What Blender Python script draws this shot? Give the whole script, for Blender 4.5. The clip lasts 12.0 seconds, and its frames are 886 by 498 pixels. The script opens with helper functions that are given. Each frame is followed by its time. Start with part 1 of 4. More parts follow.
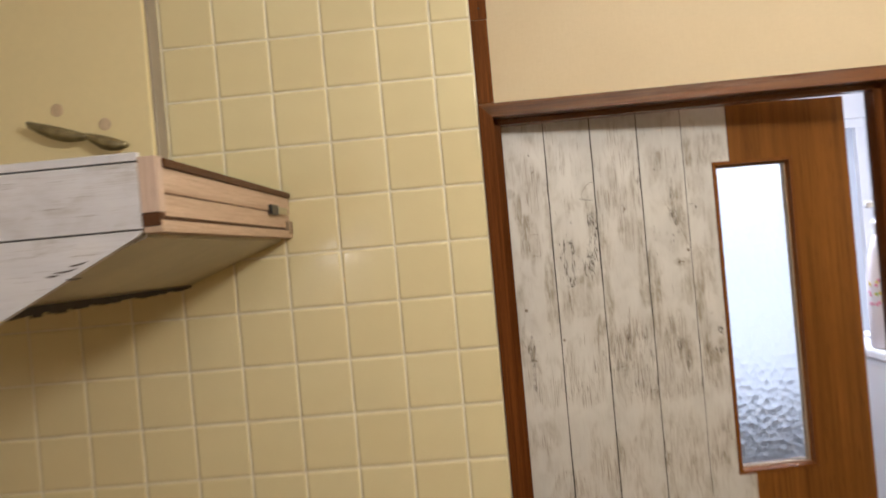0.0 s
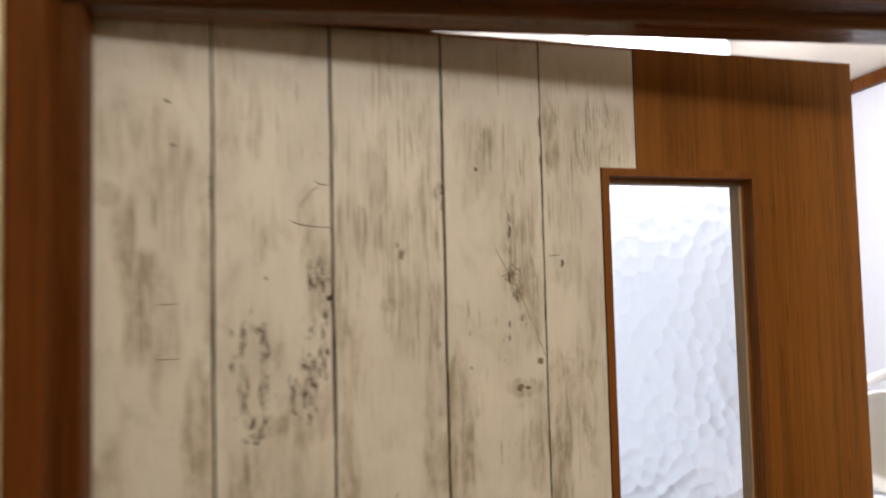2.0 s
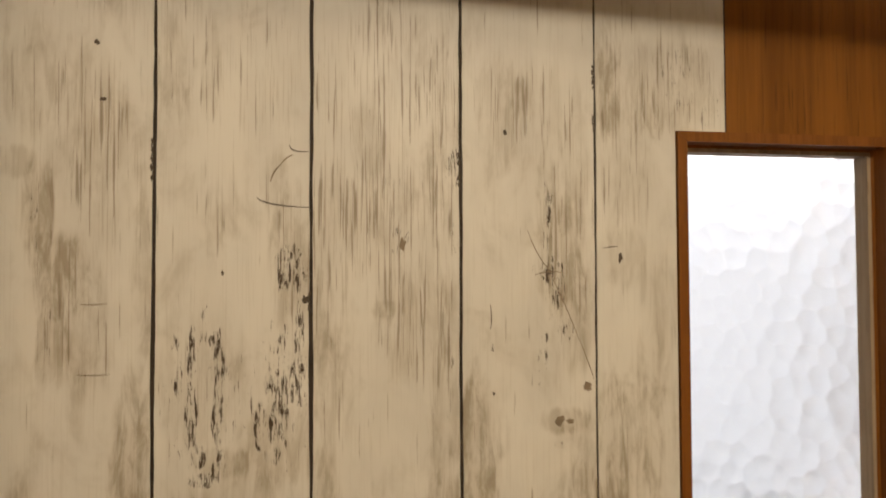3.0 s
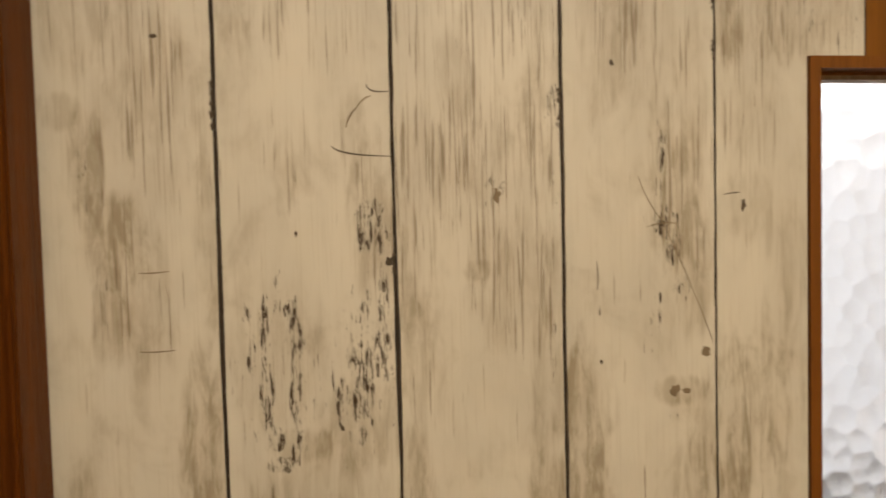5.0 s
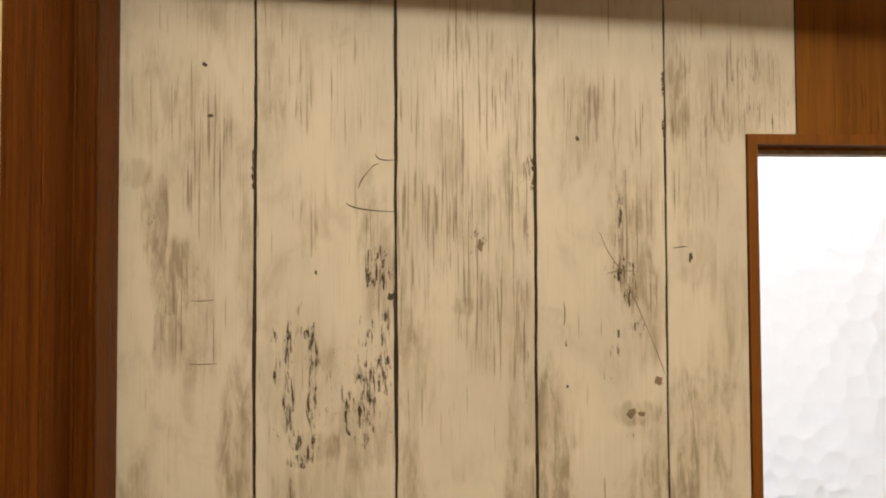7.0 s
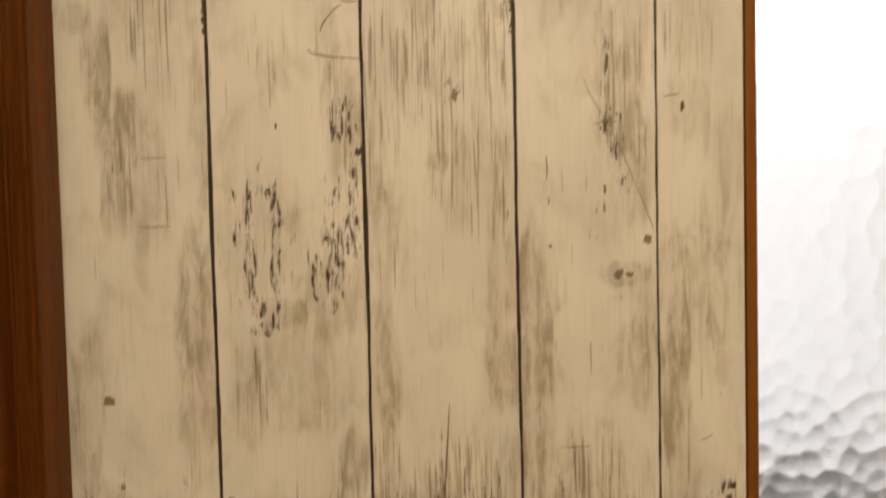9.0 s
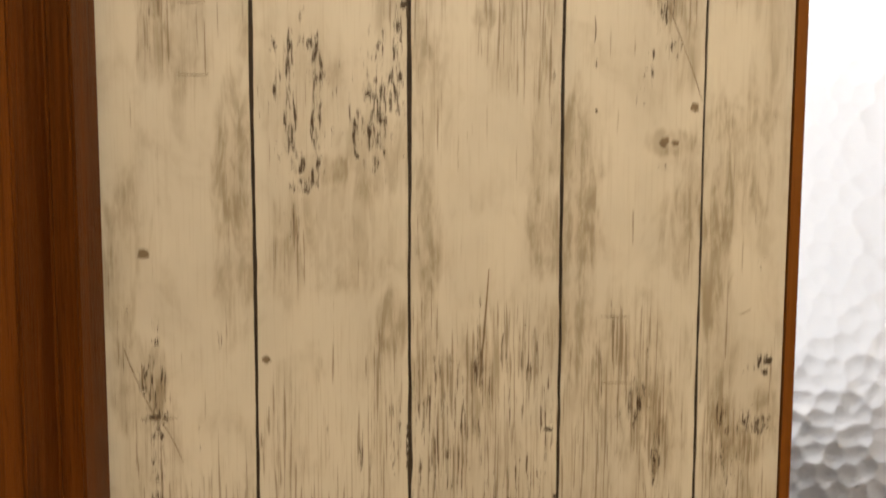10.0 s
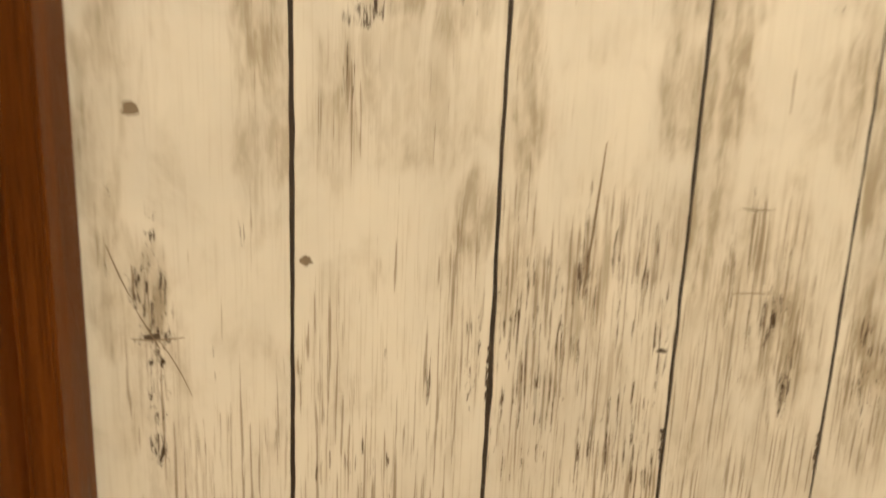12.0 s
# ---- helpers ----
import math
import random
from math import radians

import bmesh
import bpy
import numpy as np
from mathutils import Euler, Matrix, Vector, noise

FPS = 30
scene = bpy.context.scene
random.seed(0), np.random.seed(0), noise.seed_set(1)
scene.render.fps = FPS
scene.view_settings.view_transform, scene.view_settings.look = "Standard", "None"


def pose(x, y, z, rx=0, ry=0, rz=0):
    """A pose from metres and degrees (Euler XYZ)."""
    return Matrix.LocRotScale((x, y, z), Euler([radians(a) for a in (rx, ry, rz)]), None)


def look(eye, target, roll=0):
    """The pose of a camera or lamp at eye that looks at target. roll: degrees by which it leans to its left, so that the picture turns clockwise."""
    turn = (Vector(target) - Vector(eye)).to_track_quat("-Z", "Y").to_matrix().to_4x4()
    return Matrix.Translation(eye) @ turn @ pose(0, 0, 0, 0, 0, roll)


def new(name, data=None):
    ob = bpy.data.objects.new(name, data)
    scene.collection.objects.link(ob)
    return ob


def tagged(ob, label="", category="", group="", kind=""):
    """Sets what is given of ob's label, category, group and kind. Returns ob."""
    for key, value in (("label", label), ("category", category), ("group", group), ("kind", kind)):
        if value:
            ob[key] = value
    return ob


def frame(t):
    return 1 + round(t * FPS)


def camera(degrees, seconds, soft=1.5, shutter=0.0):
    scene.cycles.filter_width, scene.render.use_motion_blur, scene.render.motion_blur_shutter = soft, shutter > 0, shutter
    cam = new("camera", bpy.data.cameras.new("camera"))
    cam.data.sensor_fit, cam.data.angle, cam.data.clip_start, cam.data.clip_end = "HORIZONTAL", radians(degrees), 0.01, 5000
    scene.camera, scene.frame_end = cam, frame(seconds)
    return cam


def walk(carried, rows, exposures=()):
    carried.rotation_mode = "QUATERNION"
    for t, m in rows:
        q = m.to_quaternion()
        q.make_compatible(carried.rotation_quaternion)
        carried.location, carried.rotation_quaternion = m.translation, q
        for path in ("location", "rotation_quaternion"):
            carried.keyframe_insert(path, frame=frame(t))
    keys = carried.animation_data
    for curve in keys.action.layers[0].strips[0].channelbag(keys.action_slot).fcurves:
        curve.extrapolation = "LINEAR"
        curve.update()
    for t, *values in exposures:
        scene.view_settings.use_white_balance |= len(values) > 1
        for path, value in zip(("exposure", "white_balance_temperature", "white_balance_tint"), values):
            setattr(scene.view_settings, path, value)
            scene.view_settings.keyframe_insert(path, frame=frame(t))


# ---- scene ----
cam = camera(57.2, 12.0, soft=1.8, shutter=0.8)
PATH = [
    (0, (-0.005, -0.028, 1.531), (-0.101, 1.97, 1.536), -5.1),
    (0.5, (-0.012, 0.259, 1.552), (0.062, 2.257, 1.599), -4.5),
    (0.6, (-0.031, 0.337, 1.568), (0.171, 2.326, 1.581), -4.5),
    (0.9, (0.022, 0.523, 1.545), (0.381, 2.49, 1.584), -3.4),
    (1, (0.027, 0.578, 1.546), (0.398, 2.543, 1.579), -2.3),
    (1.2, (0.065, 0.652, 1.531), (0.382, 2.626, 1.598), 0.1),
    (1.5, (0.123, 0.777, 1.544), (0.358, 2.76, 1.645), 0.8),
    (1.8, (0.187, 0.925, 1.551), (0.471, 2.901, 1.667), -1.1),
    (2, (0.221, 0.996, 1.547), (0.549, 2.965, 1.668), -1.4),
    (2.5, (0.285, 1.085, 1.538), (0.395, 3.081, 1.624), 0.8),
    (2.7, (0.305, 1.137, 1.547), (0.402, 3.133, 1.628), 0.3),
    (4.3, (0.273, 1.194, 1.593), (0.373, 3.189, 1.505), -1.9),
    (4.5, (0.267, 1.208, 1.587), (0.351, 3.203, 1.481), -2.0),
    (5, (0.264, 1.229, 1.578), (0.288, 3.227, 1.484), -1.4),
    (5.5, (0.269, 1.202, 1.573), (0.193, 3.2, 1.539), -0.5),
    (6, (0.286, 1.166, 1.572), (0.178, 3.163, 1.575), 0.1),
    (6.5, (0.298, 1.133, 1.573), (0.173, 3.128, 1.613), 0.1),
    (6.7, (0.302, 1.123, 1.569), (0.182, 3.118, 1.637), -0.0),
    (8.3, (0.331, 1.141, 1.552), (0.235, 3.139, 1.59), -1.5),
    (8.5, (0.32, 1.151, 1.543), (0.246, 3.15, 1.524), -1.4),
    (9, (0.317, 1.167, 1.506), (0.226, 3.163, 1.425), -1.3),
    (9.5, (0.285, 1.171, 1.476), (0.209, 3.165, 1.344), -0.1),
    (10, (0.278, 1.173, 1.439), (0.225, 3.165, 1.267), 0.2),
    (10.5, (0.269, 1.187, 1.414), (0.211, 3.173, 1.185), 0.2),
    (11, (0.259, 1.188, 1.42), (0.207, 3.165, 1.125), 0.8),
    (11.5, (0.226, 1.239, 1.423), (0.215, 3.215, 1.113), 1.3),
    (12, (0.190, 1.314, 1.422), (0.318, 3.253, 0.941), 2.3),
]
# the clip's own brightness and white balance along the way: seconds, stops, kelvin, tint
EXPOSURES = [
    (0.0, 0.24, 5500, 18), (0.5, 0.04, 5500, 18), (1.0, -0.36, 5500, 19), (1.5, -0.28, 5500, 19), (2.0, -0.14, 6050, 17), (2.5, -0.1, 6650, 16), (4.5, 0.05, 6900, 16),
    (5.0, -0.07, 7050, 16), (5.5, 0.38, 7100, 16), (6.5, 0.07, 7100, 16), (8.5, 0.05, 7150, 16), (9.5, 0.08, 7150, 16), (10.5, 0.18, 7150, 16), (11.5, 0.6, 6900, 14), (12.0, 0.66, 6800, 13),
]
walk(cam, [(t, look(eye, target, roll)) for t, eye, target, roll in PATH], EXPOSURES)


# ---- world and lamps ----
world = bpy.data.worlds.new("world")
scene.world = world
world.use_nodes = True
wt = world.node_tree
sky = wt.nodes.new("ShaderNodeTexSky")
sky.sky_type = "NISHITA"
sky.sun_disc = False
sky.sun_elevation, sky.sun_rotation = radians(38), radians(150)
wt.links.new(sky.outputs[0], wt.nodes["Background"].inputs[0])
wt.nodes["Background"].inputs[1].default_value = 0.07


def lamp(name, kind, m, energy, color, **kw):
    data = bpy.data.lights.new(name, kind)
    data.energy, data.color = energy, color
    if "size" in kw:
        data.shape, data.size, data.size_y = "RECTANGLE", kw["size"][0], kw["size"][1]
    if "radius" in kw:
        data.shadow_soft_size = kw["radius"]
    ob = new(name, data)
    ob.matrix_world = m
    return ob


# the kitchen's ceiling lamp, an unseen lamp added where the tiles' glints point that also lifts the lower tiles, the
# daylight in the far window, the washroom's ceiling lamp
lamp("kitchen_light", "POINT", pose(0.73, 0.36, 2.175), 38, (1.0, 0.90, 0.68), radius=0.085)
lamp("unseen_left_light", "POINT", pose(-0.57, 0.13, 1.605), 4.2, (1.0, 0.94, 0.82), radius=0.055)
lamp("window_light", "AREA", pose(0.98, 3.59, 1.335, -90, 0, 0), 1.8, (0.84, 0.91, 1.0), size=(1.45, 1.21))
lamp("washroom_light", "POINT", pose(0.93, 2.57, 1.93), 27, (0.95, 0.97, 1.0), radius=0.09)


# ---- materials ----
class Mat:
    """A small node builder on one principled material."""

    def __init__(self, name, rough=0.5, **kw):
        self.m = bpy.data.materials.new(name)
        self.m.use_nodes = True
        self.t = self.m.node_tree
        self.b = self.t.nodes["Principled BSDF"]
        self.b.inputs["Roughness"].default_value = rough
        for key, value in kw.items():
            self.b.inputs[key.replace("_", " ")].default_value = value
        self.c = self.add("ShaderNodeTexCoord").outputs["Object"]

    def add(self, kind, **kw):
        n = self.t.nodes.new(kind)
        for key, value in kw.items():
            n.inputs[key].default_value = value
        return n

    def link(self, a, b):
        self.t.links.new(a, b)

    def coords(self, scale=(1, 1, 1), shift=(0, 0, 0), vary=0.0):
        n = self.add("ShaderNodeMapping", Scale=scale, Location=shift)
        src = self.c
        if vary:
            info = self.add("ShaderNodeObjectInfo")
            mul = self.math("MULTIPLY", info.outputs["Random"], vary)
            add = self.add("ShaderNodeVectorMath")
            self.link(src, add.inputs[0])
            self.link(mul, add.inputs[1])
            src = add.outputs[0]
        self.link(src, n.inputs["Vector"])
        return n.outputs[0]

    def noise(self, vec, scale=1.0, detail=3.0, rough=0.55, distort=0.0):
        n = self.add("ShaderNodeTexNoise", Scale=scale, Detail=detail, Roughness=rough, Distortion=distort)
        self.link(vec, n.inputs["Vector"])
        return n.outputs[0]

    def math(self, op, a, b=0.0, c=0.0, clamp=False):
        n = self.t.nodes.new("ShaderNodeMath")
        n.operation, n.use_clamp = op, clamp
        for k, v in enumerate((a, b, c)):
            if isinstance(v, (int, float)):
                n.inputs[k].default_value = v
            else:
                self.link(v, n.inputs[k])
        return n.outputs[0]

    def step(self, v, lo, hi, a=0.0, b=1.0):
        n = self.add("ShaderNodeMapRange")
        n.interpolation_type = "SMOOTHSTEP"
        for k, x in ((1, lo), (2, hi), (3, a), (4, b)):
            if isinstance(x, (int, float)):
                n.inputs[k].default_value = x
            else:
                self.link(x, n.inputs[k])
        self.link(v, n.inputs[0])
        return n.outputs[0]

    def mix(self, f, a, b):
        n = self.t.nodes.new("ShaderNodeMix")
        n.data_type = "RGBA"
        for k, v in ((0, f), (6, a), (7, b)):
            if isinstance(v, tuple):
                n.inputs[k].default_value = (*v, 1)
            elif isinstance(v, (int, float)):
                n.inputs[k].default_value = v
            else:
                self.link(v, n.inputs[k])
        return n.outputs[2]

    def color(self, v):
        if isinstance(v, tuple):
            self.b.inputs["Base Color"].default_value = (*v, 1)
        else:
            self.link(v, self.b.inputs["Base Color"])
        return self

    def bump(self, h, strength=0.3, distance=0.001):
        n = self.add("ShaderNodeBump", Strength=strength, Distance=distance)
        self.link(h, n.inputs["Height"])
        self.link(n.outputs[0], self.b.inputs["Normal"])
        return self

    def roughness(self, v):
        self.link(v, self.b.inputs["Roughness"])
        return self


def wood(name, dark, mid, light, rough=0.35, axis="z", vary=3.0, coat=0.0, fine=1.0, gloss=0.26, relief=0.45):
    """Varnished or raw wood with grain along one axis."""
    m = Mat(name, rough)
    k = {"z": (1, 1, 0.02), "x": (0.02, 1, 1), "y": (1, 0.02, 1)}[axis]
    broad = m.noise(m.coords(tuple(45 * fine * v for v in k), vary=vary), 1, 3, 0.6, 0.4)
    grain = m.noise(m.coords(tuple(420 * fine * v for v in k), vary=vary), 1, 4, 0.65, 0.2)
    pores = m.noise(m.coords(tuple(1100 * fine * v * (1 if v == 1 else 1.8) for v in k), vary=vary), 1, 2, 0.6)
    big = m.noise(m.coords((3, 3, 3), vary=vary), 1, 2)
    f = m.math("ADD", m.math("MULTIPLY", broad, 0.55), m.math("MULTIPLY", grain, 0.5))
    col = m.mix(m.step(f, 0.36, 0.68), dark, light)
    col = m.mix(m.step(big, 0.3, 0.7, 0.0, 0.5), col, mid)
    col = m.mix(m.step(pores, 0.58, 0.72, 0.0, 0.55), col, tuple(0.5 * v for v in dark))
    m.color(col)
    m.bump(m.math("ADD", grain, m.math("MULTIPLY", pores, -1.2)), relief, 0.0007)
    m.roughness(m.step(broad, 0.3, 0.7, rough - 0.06, rough + 0.08))
    m.b.inputs["Coat Weight"].default_value = coat
    m.b.inputs["Coat Roughness"].default_value = 0.16
    m.link(m.b.inputs["Normal"].links[0].from_socket, m.b.inputs["Coat Normal"])
    m.b.inputs["Specular IOR Level"].default_value = gloss
    m.b.inputs["Specular Tint"].default_value = (1.0, 0.72, 0.42, 1)   # amber varnish
    return m.m


CASING = wood("casing_wood", (0.056, 0.0156, 0.0026), (0.110, 0.0320, 0.0054), (0.176, 0.0550, 0.0100), 0.38, "z", coat=0.0, gloss=0.11, relief=0.9)
CASING_X = wood("lintel_wood", (0.056, 0.0156, 0.0026), (0.110, 0.0320, 0.0054), (0.176, 0.0550, 0.0100), 0.30, "x", coat=0.45, gloss=0.4, relief=0.9)
VENEER = wood("door_veneer", (0.095, 0.030, 0.0042), (0.175, 0.062, 0.0072), (0.26, 0.100, 0.0140), 0.45, "z", coat=0.05, fine=0.45)
BEAD = wood("bead_wood", (0.125, 0.038, 0.006), (0.17, 0.055, 0.009), (0.23, 0.082, 0.014), 0.45, "z")
REVEAL = wood("raw_reveal_wood", (0.22, 0.155, 0.095), (0.31, 0.23, 0.15), (0.40, 0.31, 0.21), 0.6, "z")
PINE = wood("raw_pine", (0.40, 0.27, 0.17), (0.54, 0.39, 0.265), (0.64, 0.48, 0.34), 0.6, "y")
PINE_Z = wood("raw_pine_end", (0.42, 0.29, 0.21), (0.55, 0.41, 0.31), (0.63, 0.49, 0.38), 0.65, "z")
DARKWOOD = wood("dark_strip_wood", (0.045, 0.016, 0.006), (0.075, 0.027, 0.010), (0.11, 0.043, 0.017), 0.5, "y")


def whitewash(name, soft=(), wear=(), axis="z", tone=(0.635, 0.612, 0.560), vary=0.0):
    """Printed whitewashed boards: cream paint with brown smudges and grain, short dashes and ragged black flakes where the paint is gone."""
    m = Mat(name, 0.50)
    swap = (lambda a, b, c: (a, b, c)) if axis == "z" else (lambda a, b, c: (c, b, a))
    sep = m.add("ShaderNodeSeparateXYZ")
    m.link(m.c, sep.inputs[0])
    w = sep.outputs[2] if axis == "z" else sep.outputs[0]
    cloud = m.noise(m.coords(swap(13, 1, 6), (5, 0, 1), vary=vary), 1, 3, 0.55, 0.5)
    patch = m.noise(m.coords(swap(26, 1, 17), (2, 0, 9), vary=vary), 1, 4, 0.6, 0.6)
    smudge = m.noise(m.coords(swap(105, 1, 17), (1, 0, 2), vary=vary), 1, 5, 0.62, 0.7)
    rag = m.noise(m.coords(swap(170, 1, 60), (9, 0, 4), vary=vary), 1, 4, 0.65, 0.5)

    def zones(rows, wob, much, wide):
        sums = [0.0, 0.0]
        for cu, cw, ru, rw, a, b in rows:
            sub = m.add("ShaderNodeVectorMath")
            sub.operation = "SUBTRACT"
            sub.inputs[1].default_value = swap(cu / 1000, 0, cw / 1000)
            mul = m.add("ShaderNodeVectorMath")
            mul.operation = "MULTIPLY"
            mul.inputs[1].default_value = swap(1000 / (ru * wide), 0, 1000 / rw)
            dot = m.add("ShaderNodeVectorMath")
            dot.operation = "DOT_PRODUCT"
            m.link(m.c, sub.inputs[0])
            m.link(sub.outputs[0], mul.inputs[0])
            m.link(mul.outputs[0], dot.inputs[0])
            m.link(mul.outputs[0], dot.inputs[1])
            g = m.step(m.math("MULTIPLY_ADD", m.math("SUBTRACT", wob, 0.5), much, dot.outputs["Value"]), 0.45, 2.2, 1.0, 0.0)
            for k, v in ((0, a), (1, b)):
                if v:
                    sums[k] = m.math("MULTIPLY_ADD", g, v, sums[k])
        return sums

    wash, grain = zones(soft, smudge, 3.4, 1.1)
    dash, flake = zones(wear, rag, 3.0, 1.25)
    # where no zone reaches: the foot and the top of the sheet, worn at random
    if axis == "z":
        rest = m.math("MAXIMUM", m.step(w, 1.09, 1.18, 1.0, 0.0), m.step(w, 1.71, 1.76, 0.0, 0.7))
    else:
        rest = 0.35
    rest = m.math("MULTIPLY", rest, m.step(cloud, 0.42, 0.60))
    wash = m.math("ADD", m.math("MULTIPLY_ADD", rest, 0.5, wash), m.step(patch, 0.48, 0.70, 0.0, 0.42), clamp=True)
    grain = m.math("ADD", m.math("MULTIPLY_ADD", rest, 0.8, grain), 0.08, clamp=True)
    dash = m.math("MULTIPLY_ADD", rest, 0.5, dash, clamp=True)
    flake = m.math("MULTIPLY_ADD", m.math("MULTIPLY", rest, m.step(patch, 0.52, 0.62)), 0.75, flake, clamp=True)

    paint = m.mix(m.step(cloud, 0.32, 0.68), tuple(0.93 * v for v in tone), tuple(min(1, 1.07 * v) for v in tone))
    paint = m.mix(m.step(patch, 0.36, 0.50, 0.16, 0.0), paint, (0.72, 0.695, 0.63))
    smear = m.math("ADD", m.math("MULTIPLY", smudge, 0.65), m.math("MULTIPLY", rag, 0.35))
    paint = m.mix(m.math("MULTIPLY", wash, m.step(smear, 0.40, 0.60, 0.95, 0.22)), paint, (0.315, 0.270, 0.200))
    fine = m.noise(m.coords(swap(850, 1, 17), (4, 0, 5), vary=vary), 1, 3, 0.6, 0.1)
    paint = m.mix(m.math("MULTIPLY", m.step(fine, 0.52, 0.66), m.math("MULTIPLY_ADD", grain, 0.50, 0.08)), paint, (0.30, 0.24, 0.17))
    line = m.noise(m.coords(swap(500, 1, 14), (3, 0, 8), vary=vary), 1, 3, 0.58, 0.25)
    lo = m.math("MULTIPLY_ADD", grain, -0.135, 0.665)
    lm = m.math("MULTIPLY", m.step(line, lo, m.math("ADD", lo, 0.07)), 0.70)
    paint = m.mix(lm, paint, (0.205, 0.152, 0.098))
    short = m.noise(m.coords(swap(600, 1, 30), (7, 0, 2), vary=vary), 1, 4, 0.62, 0.3)
    lo = m.math("MULTIPLY_ADD", dash, -0.17, 0.72)
    dm = m.math("MULTIPLY", m.step(short, lo, m.math("ADD", lo, 0.05)), m.step(rag, 0.46, 0.62, 1.0, 0.35))
    paint = m.mix(dm, paint, (0.085, 0.054, 0.030))
    chip = m.noise(m.coords(swap(560, 1, 72), (3, 0, 7), vary=vary), 1, 6, 0.72, 0.35)
    lo = m.math("MULTIPLY_ADD", flake, -0.232, 0.715)
    fm = m.math("MULTIPLY", m.step(chip, lo, m.math("ADD", lo, 0.05)), m.step(rag, 0.47, 0.60, 1.0, 0.1))
    paint = m.mix(fm, paint, (0.042, 0.021, 0.008))
    m.color(paint)
    m.bump(m.math("SUBTRACT", m.math("MULTIPLY", fine, 0.3), m.math("ADD", lm, m.math("ADD", dm, fm))), 0.12, 0.0005)
    return m.m


# printed wear, board by board, in millimetres from the hinge and the floor: across, height, half width, half height, smudge, grain
SOFT_A = [(25, 1694, 16, 30, 0.35, 0.35), (54, 1664, 20, 40, 0.25, 0.7), (73, 1627, 17, 37, 0.15, 0.6), (16, 1637, 11, 8, 0.4, 0.3), (30, 1604, 7, 27, 0.85, 0.5), (46, 1566, 15, 20, 0.75, 0.5), (39, 1526, 8, 24, 0.6, 0.5), (59, 1526, 12, 31, 0.35, 0.3), (88, 1457, 9, 38, 0.75, 0.1), (94, 1569, 7, 37, 0.5, 0.3), (23, 1405, 13, 24, 0.5, 0.1), (87, 1405, 11, 53, 0.7, 0.1), (14, 1360, 8, 28, 0.55, 0.2), (24, 1307, 17, 25, 0.5, 0.3), (36, 1249, 14, 44, 0.3, 0.6), (71, 1214, 28, 30, 0.05, 0.75)]
SOFT_B = [(111, 1698, 8, 30, 0.4, 0.5), (134, 1695, 5, 34, 0.25, 0.7), (168, 1696, 21, 31, 0.05, 0.5), (175, 1626, 7, 17, 0.4, 0.4), (185, 1575, 10, 38, 0.5, 0.6), (137, 1596, 5, 24, 0.2, 0.5), (129, 1504, 20, 41, 0.25, 0.2), (142, 1445, 14, 8, 0.5, 0.2), (180, 1454, 19, 24, 0.6, 0.1), (121, 1395, 11, 32, 0.4, 0.5), (159, 1402, 32, 28, 0.35, 0.1), (187, 1346, 7, 20, 0.85, 0.3), (115, 1265, 10, 41, 0.15, 0.95), (182, 1274, 8, 53, 0.3, 0.6), (158, 1260, 26, 65, 0, 0.55), (143, 1204, 33, 23, 0.05, 0.75)]
SOFT_C = [(238, 1697, 39, 38, 0.05, 0.65), (288, 1673, 9, 46, 0.15, 0.75), (234, 1655, 9, 21, 0.3, 0.7), (251, 1603, 32, 42, 0.12, 0.8), (213, 1596, 11, 56, 0.12, 0.7), (272, 1532, 22, 32, 0.35, 1), (249, 1542, 8, 5, 0.4, 0.1), (207, 1509, 9, 45, 0.4, 0.5), (288, 1472, 8, 39, 0.4, 0.4), (207, 1398, 9, 43, 0.8, 0.2), (289, 1402, 10, 25, 0.85, 0.2), (207, 1326, 10, 33, 0.45, 0.8), (246, 1307, 10, 41, 0.6, 0.8), (254, 1288, 45, 46, 0.1, 0.75), (251, 1219, 54, 43, 0.15, 0.8), (276, 1336, 23, 22, 0.1, 0.8)]
SOFT_D = [(331, 1681, 15, 32, 0.3, 0.55), (357, 1677, 15, 32, 0.2, 0.5), (381, 1649, 9, 43, 0.3, 0.55), (362, 1599, 7, 43, 0.65, 0.75), (375, 1577, 11, 40, 0.35, 0.5), (380, 1541, 11, 36, 0.5, 0.4), (310, 1439, 12, 47, 0.8, 0.1), (388, 1436, 8, 29, 0.65, 0.1), (373, 1464, 15, 7, 0.6, 0), (308, 1394, 12, 70, 0.7, 0.1), (384, 1402, 12, 26, 0.55, 0.1), (349, 1308, 21, 46, 0.4, 0.85), (360, 1270, 16, 31, 0.45, 0.6), (319, 1255, 16, 63, 0.25, 0.75), (379, 1277, 12, 55, 0.2, 0.55), (352, 1199, 44, 24, 0.2, 0.8)]
SOFT_E = [(405, 1703, 9, 32, 0.7, 0.6), (454, 1700, 31, 29, 0.4, 0.85), (420, 1646, 15, 43, 0.15, 0.6), (447, 1548, 12, 33, 0.4, 0.2), (406, 1447, 9, 44, 0.5, 0.2), (435, 1468, 15, 44, 0.3, 0.2), (420, 1577, 11, 18, 0.3, 0.2), (408, 1387, 8, 45, 0.7, 0.1), (424, 1446, 18, 37, 0.35, 0), (411, 1319, 10, 39, 0.5, 0.4), (438, 1268, 22, 20, 0.65, 0.5), (425, 1229, 14, 32, 0.55, 0.6), (412, 1245, 8, 48, 0.35, 0.85), (445, 1200, 21, 25, 0.25, 0.6)]
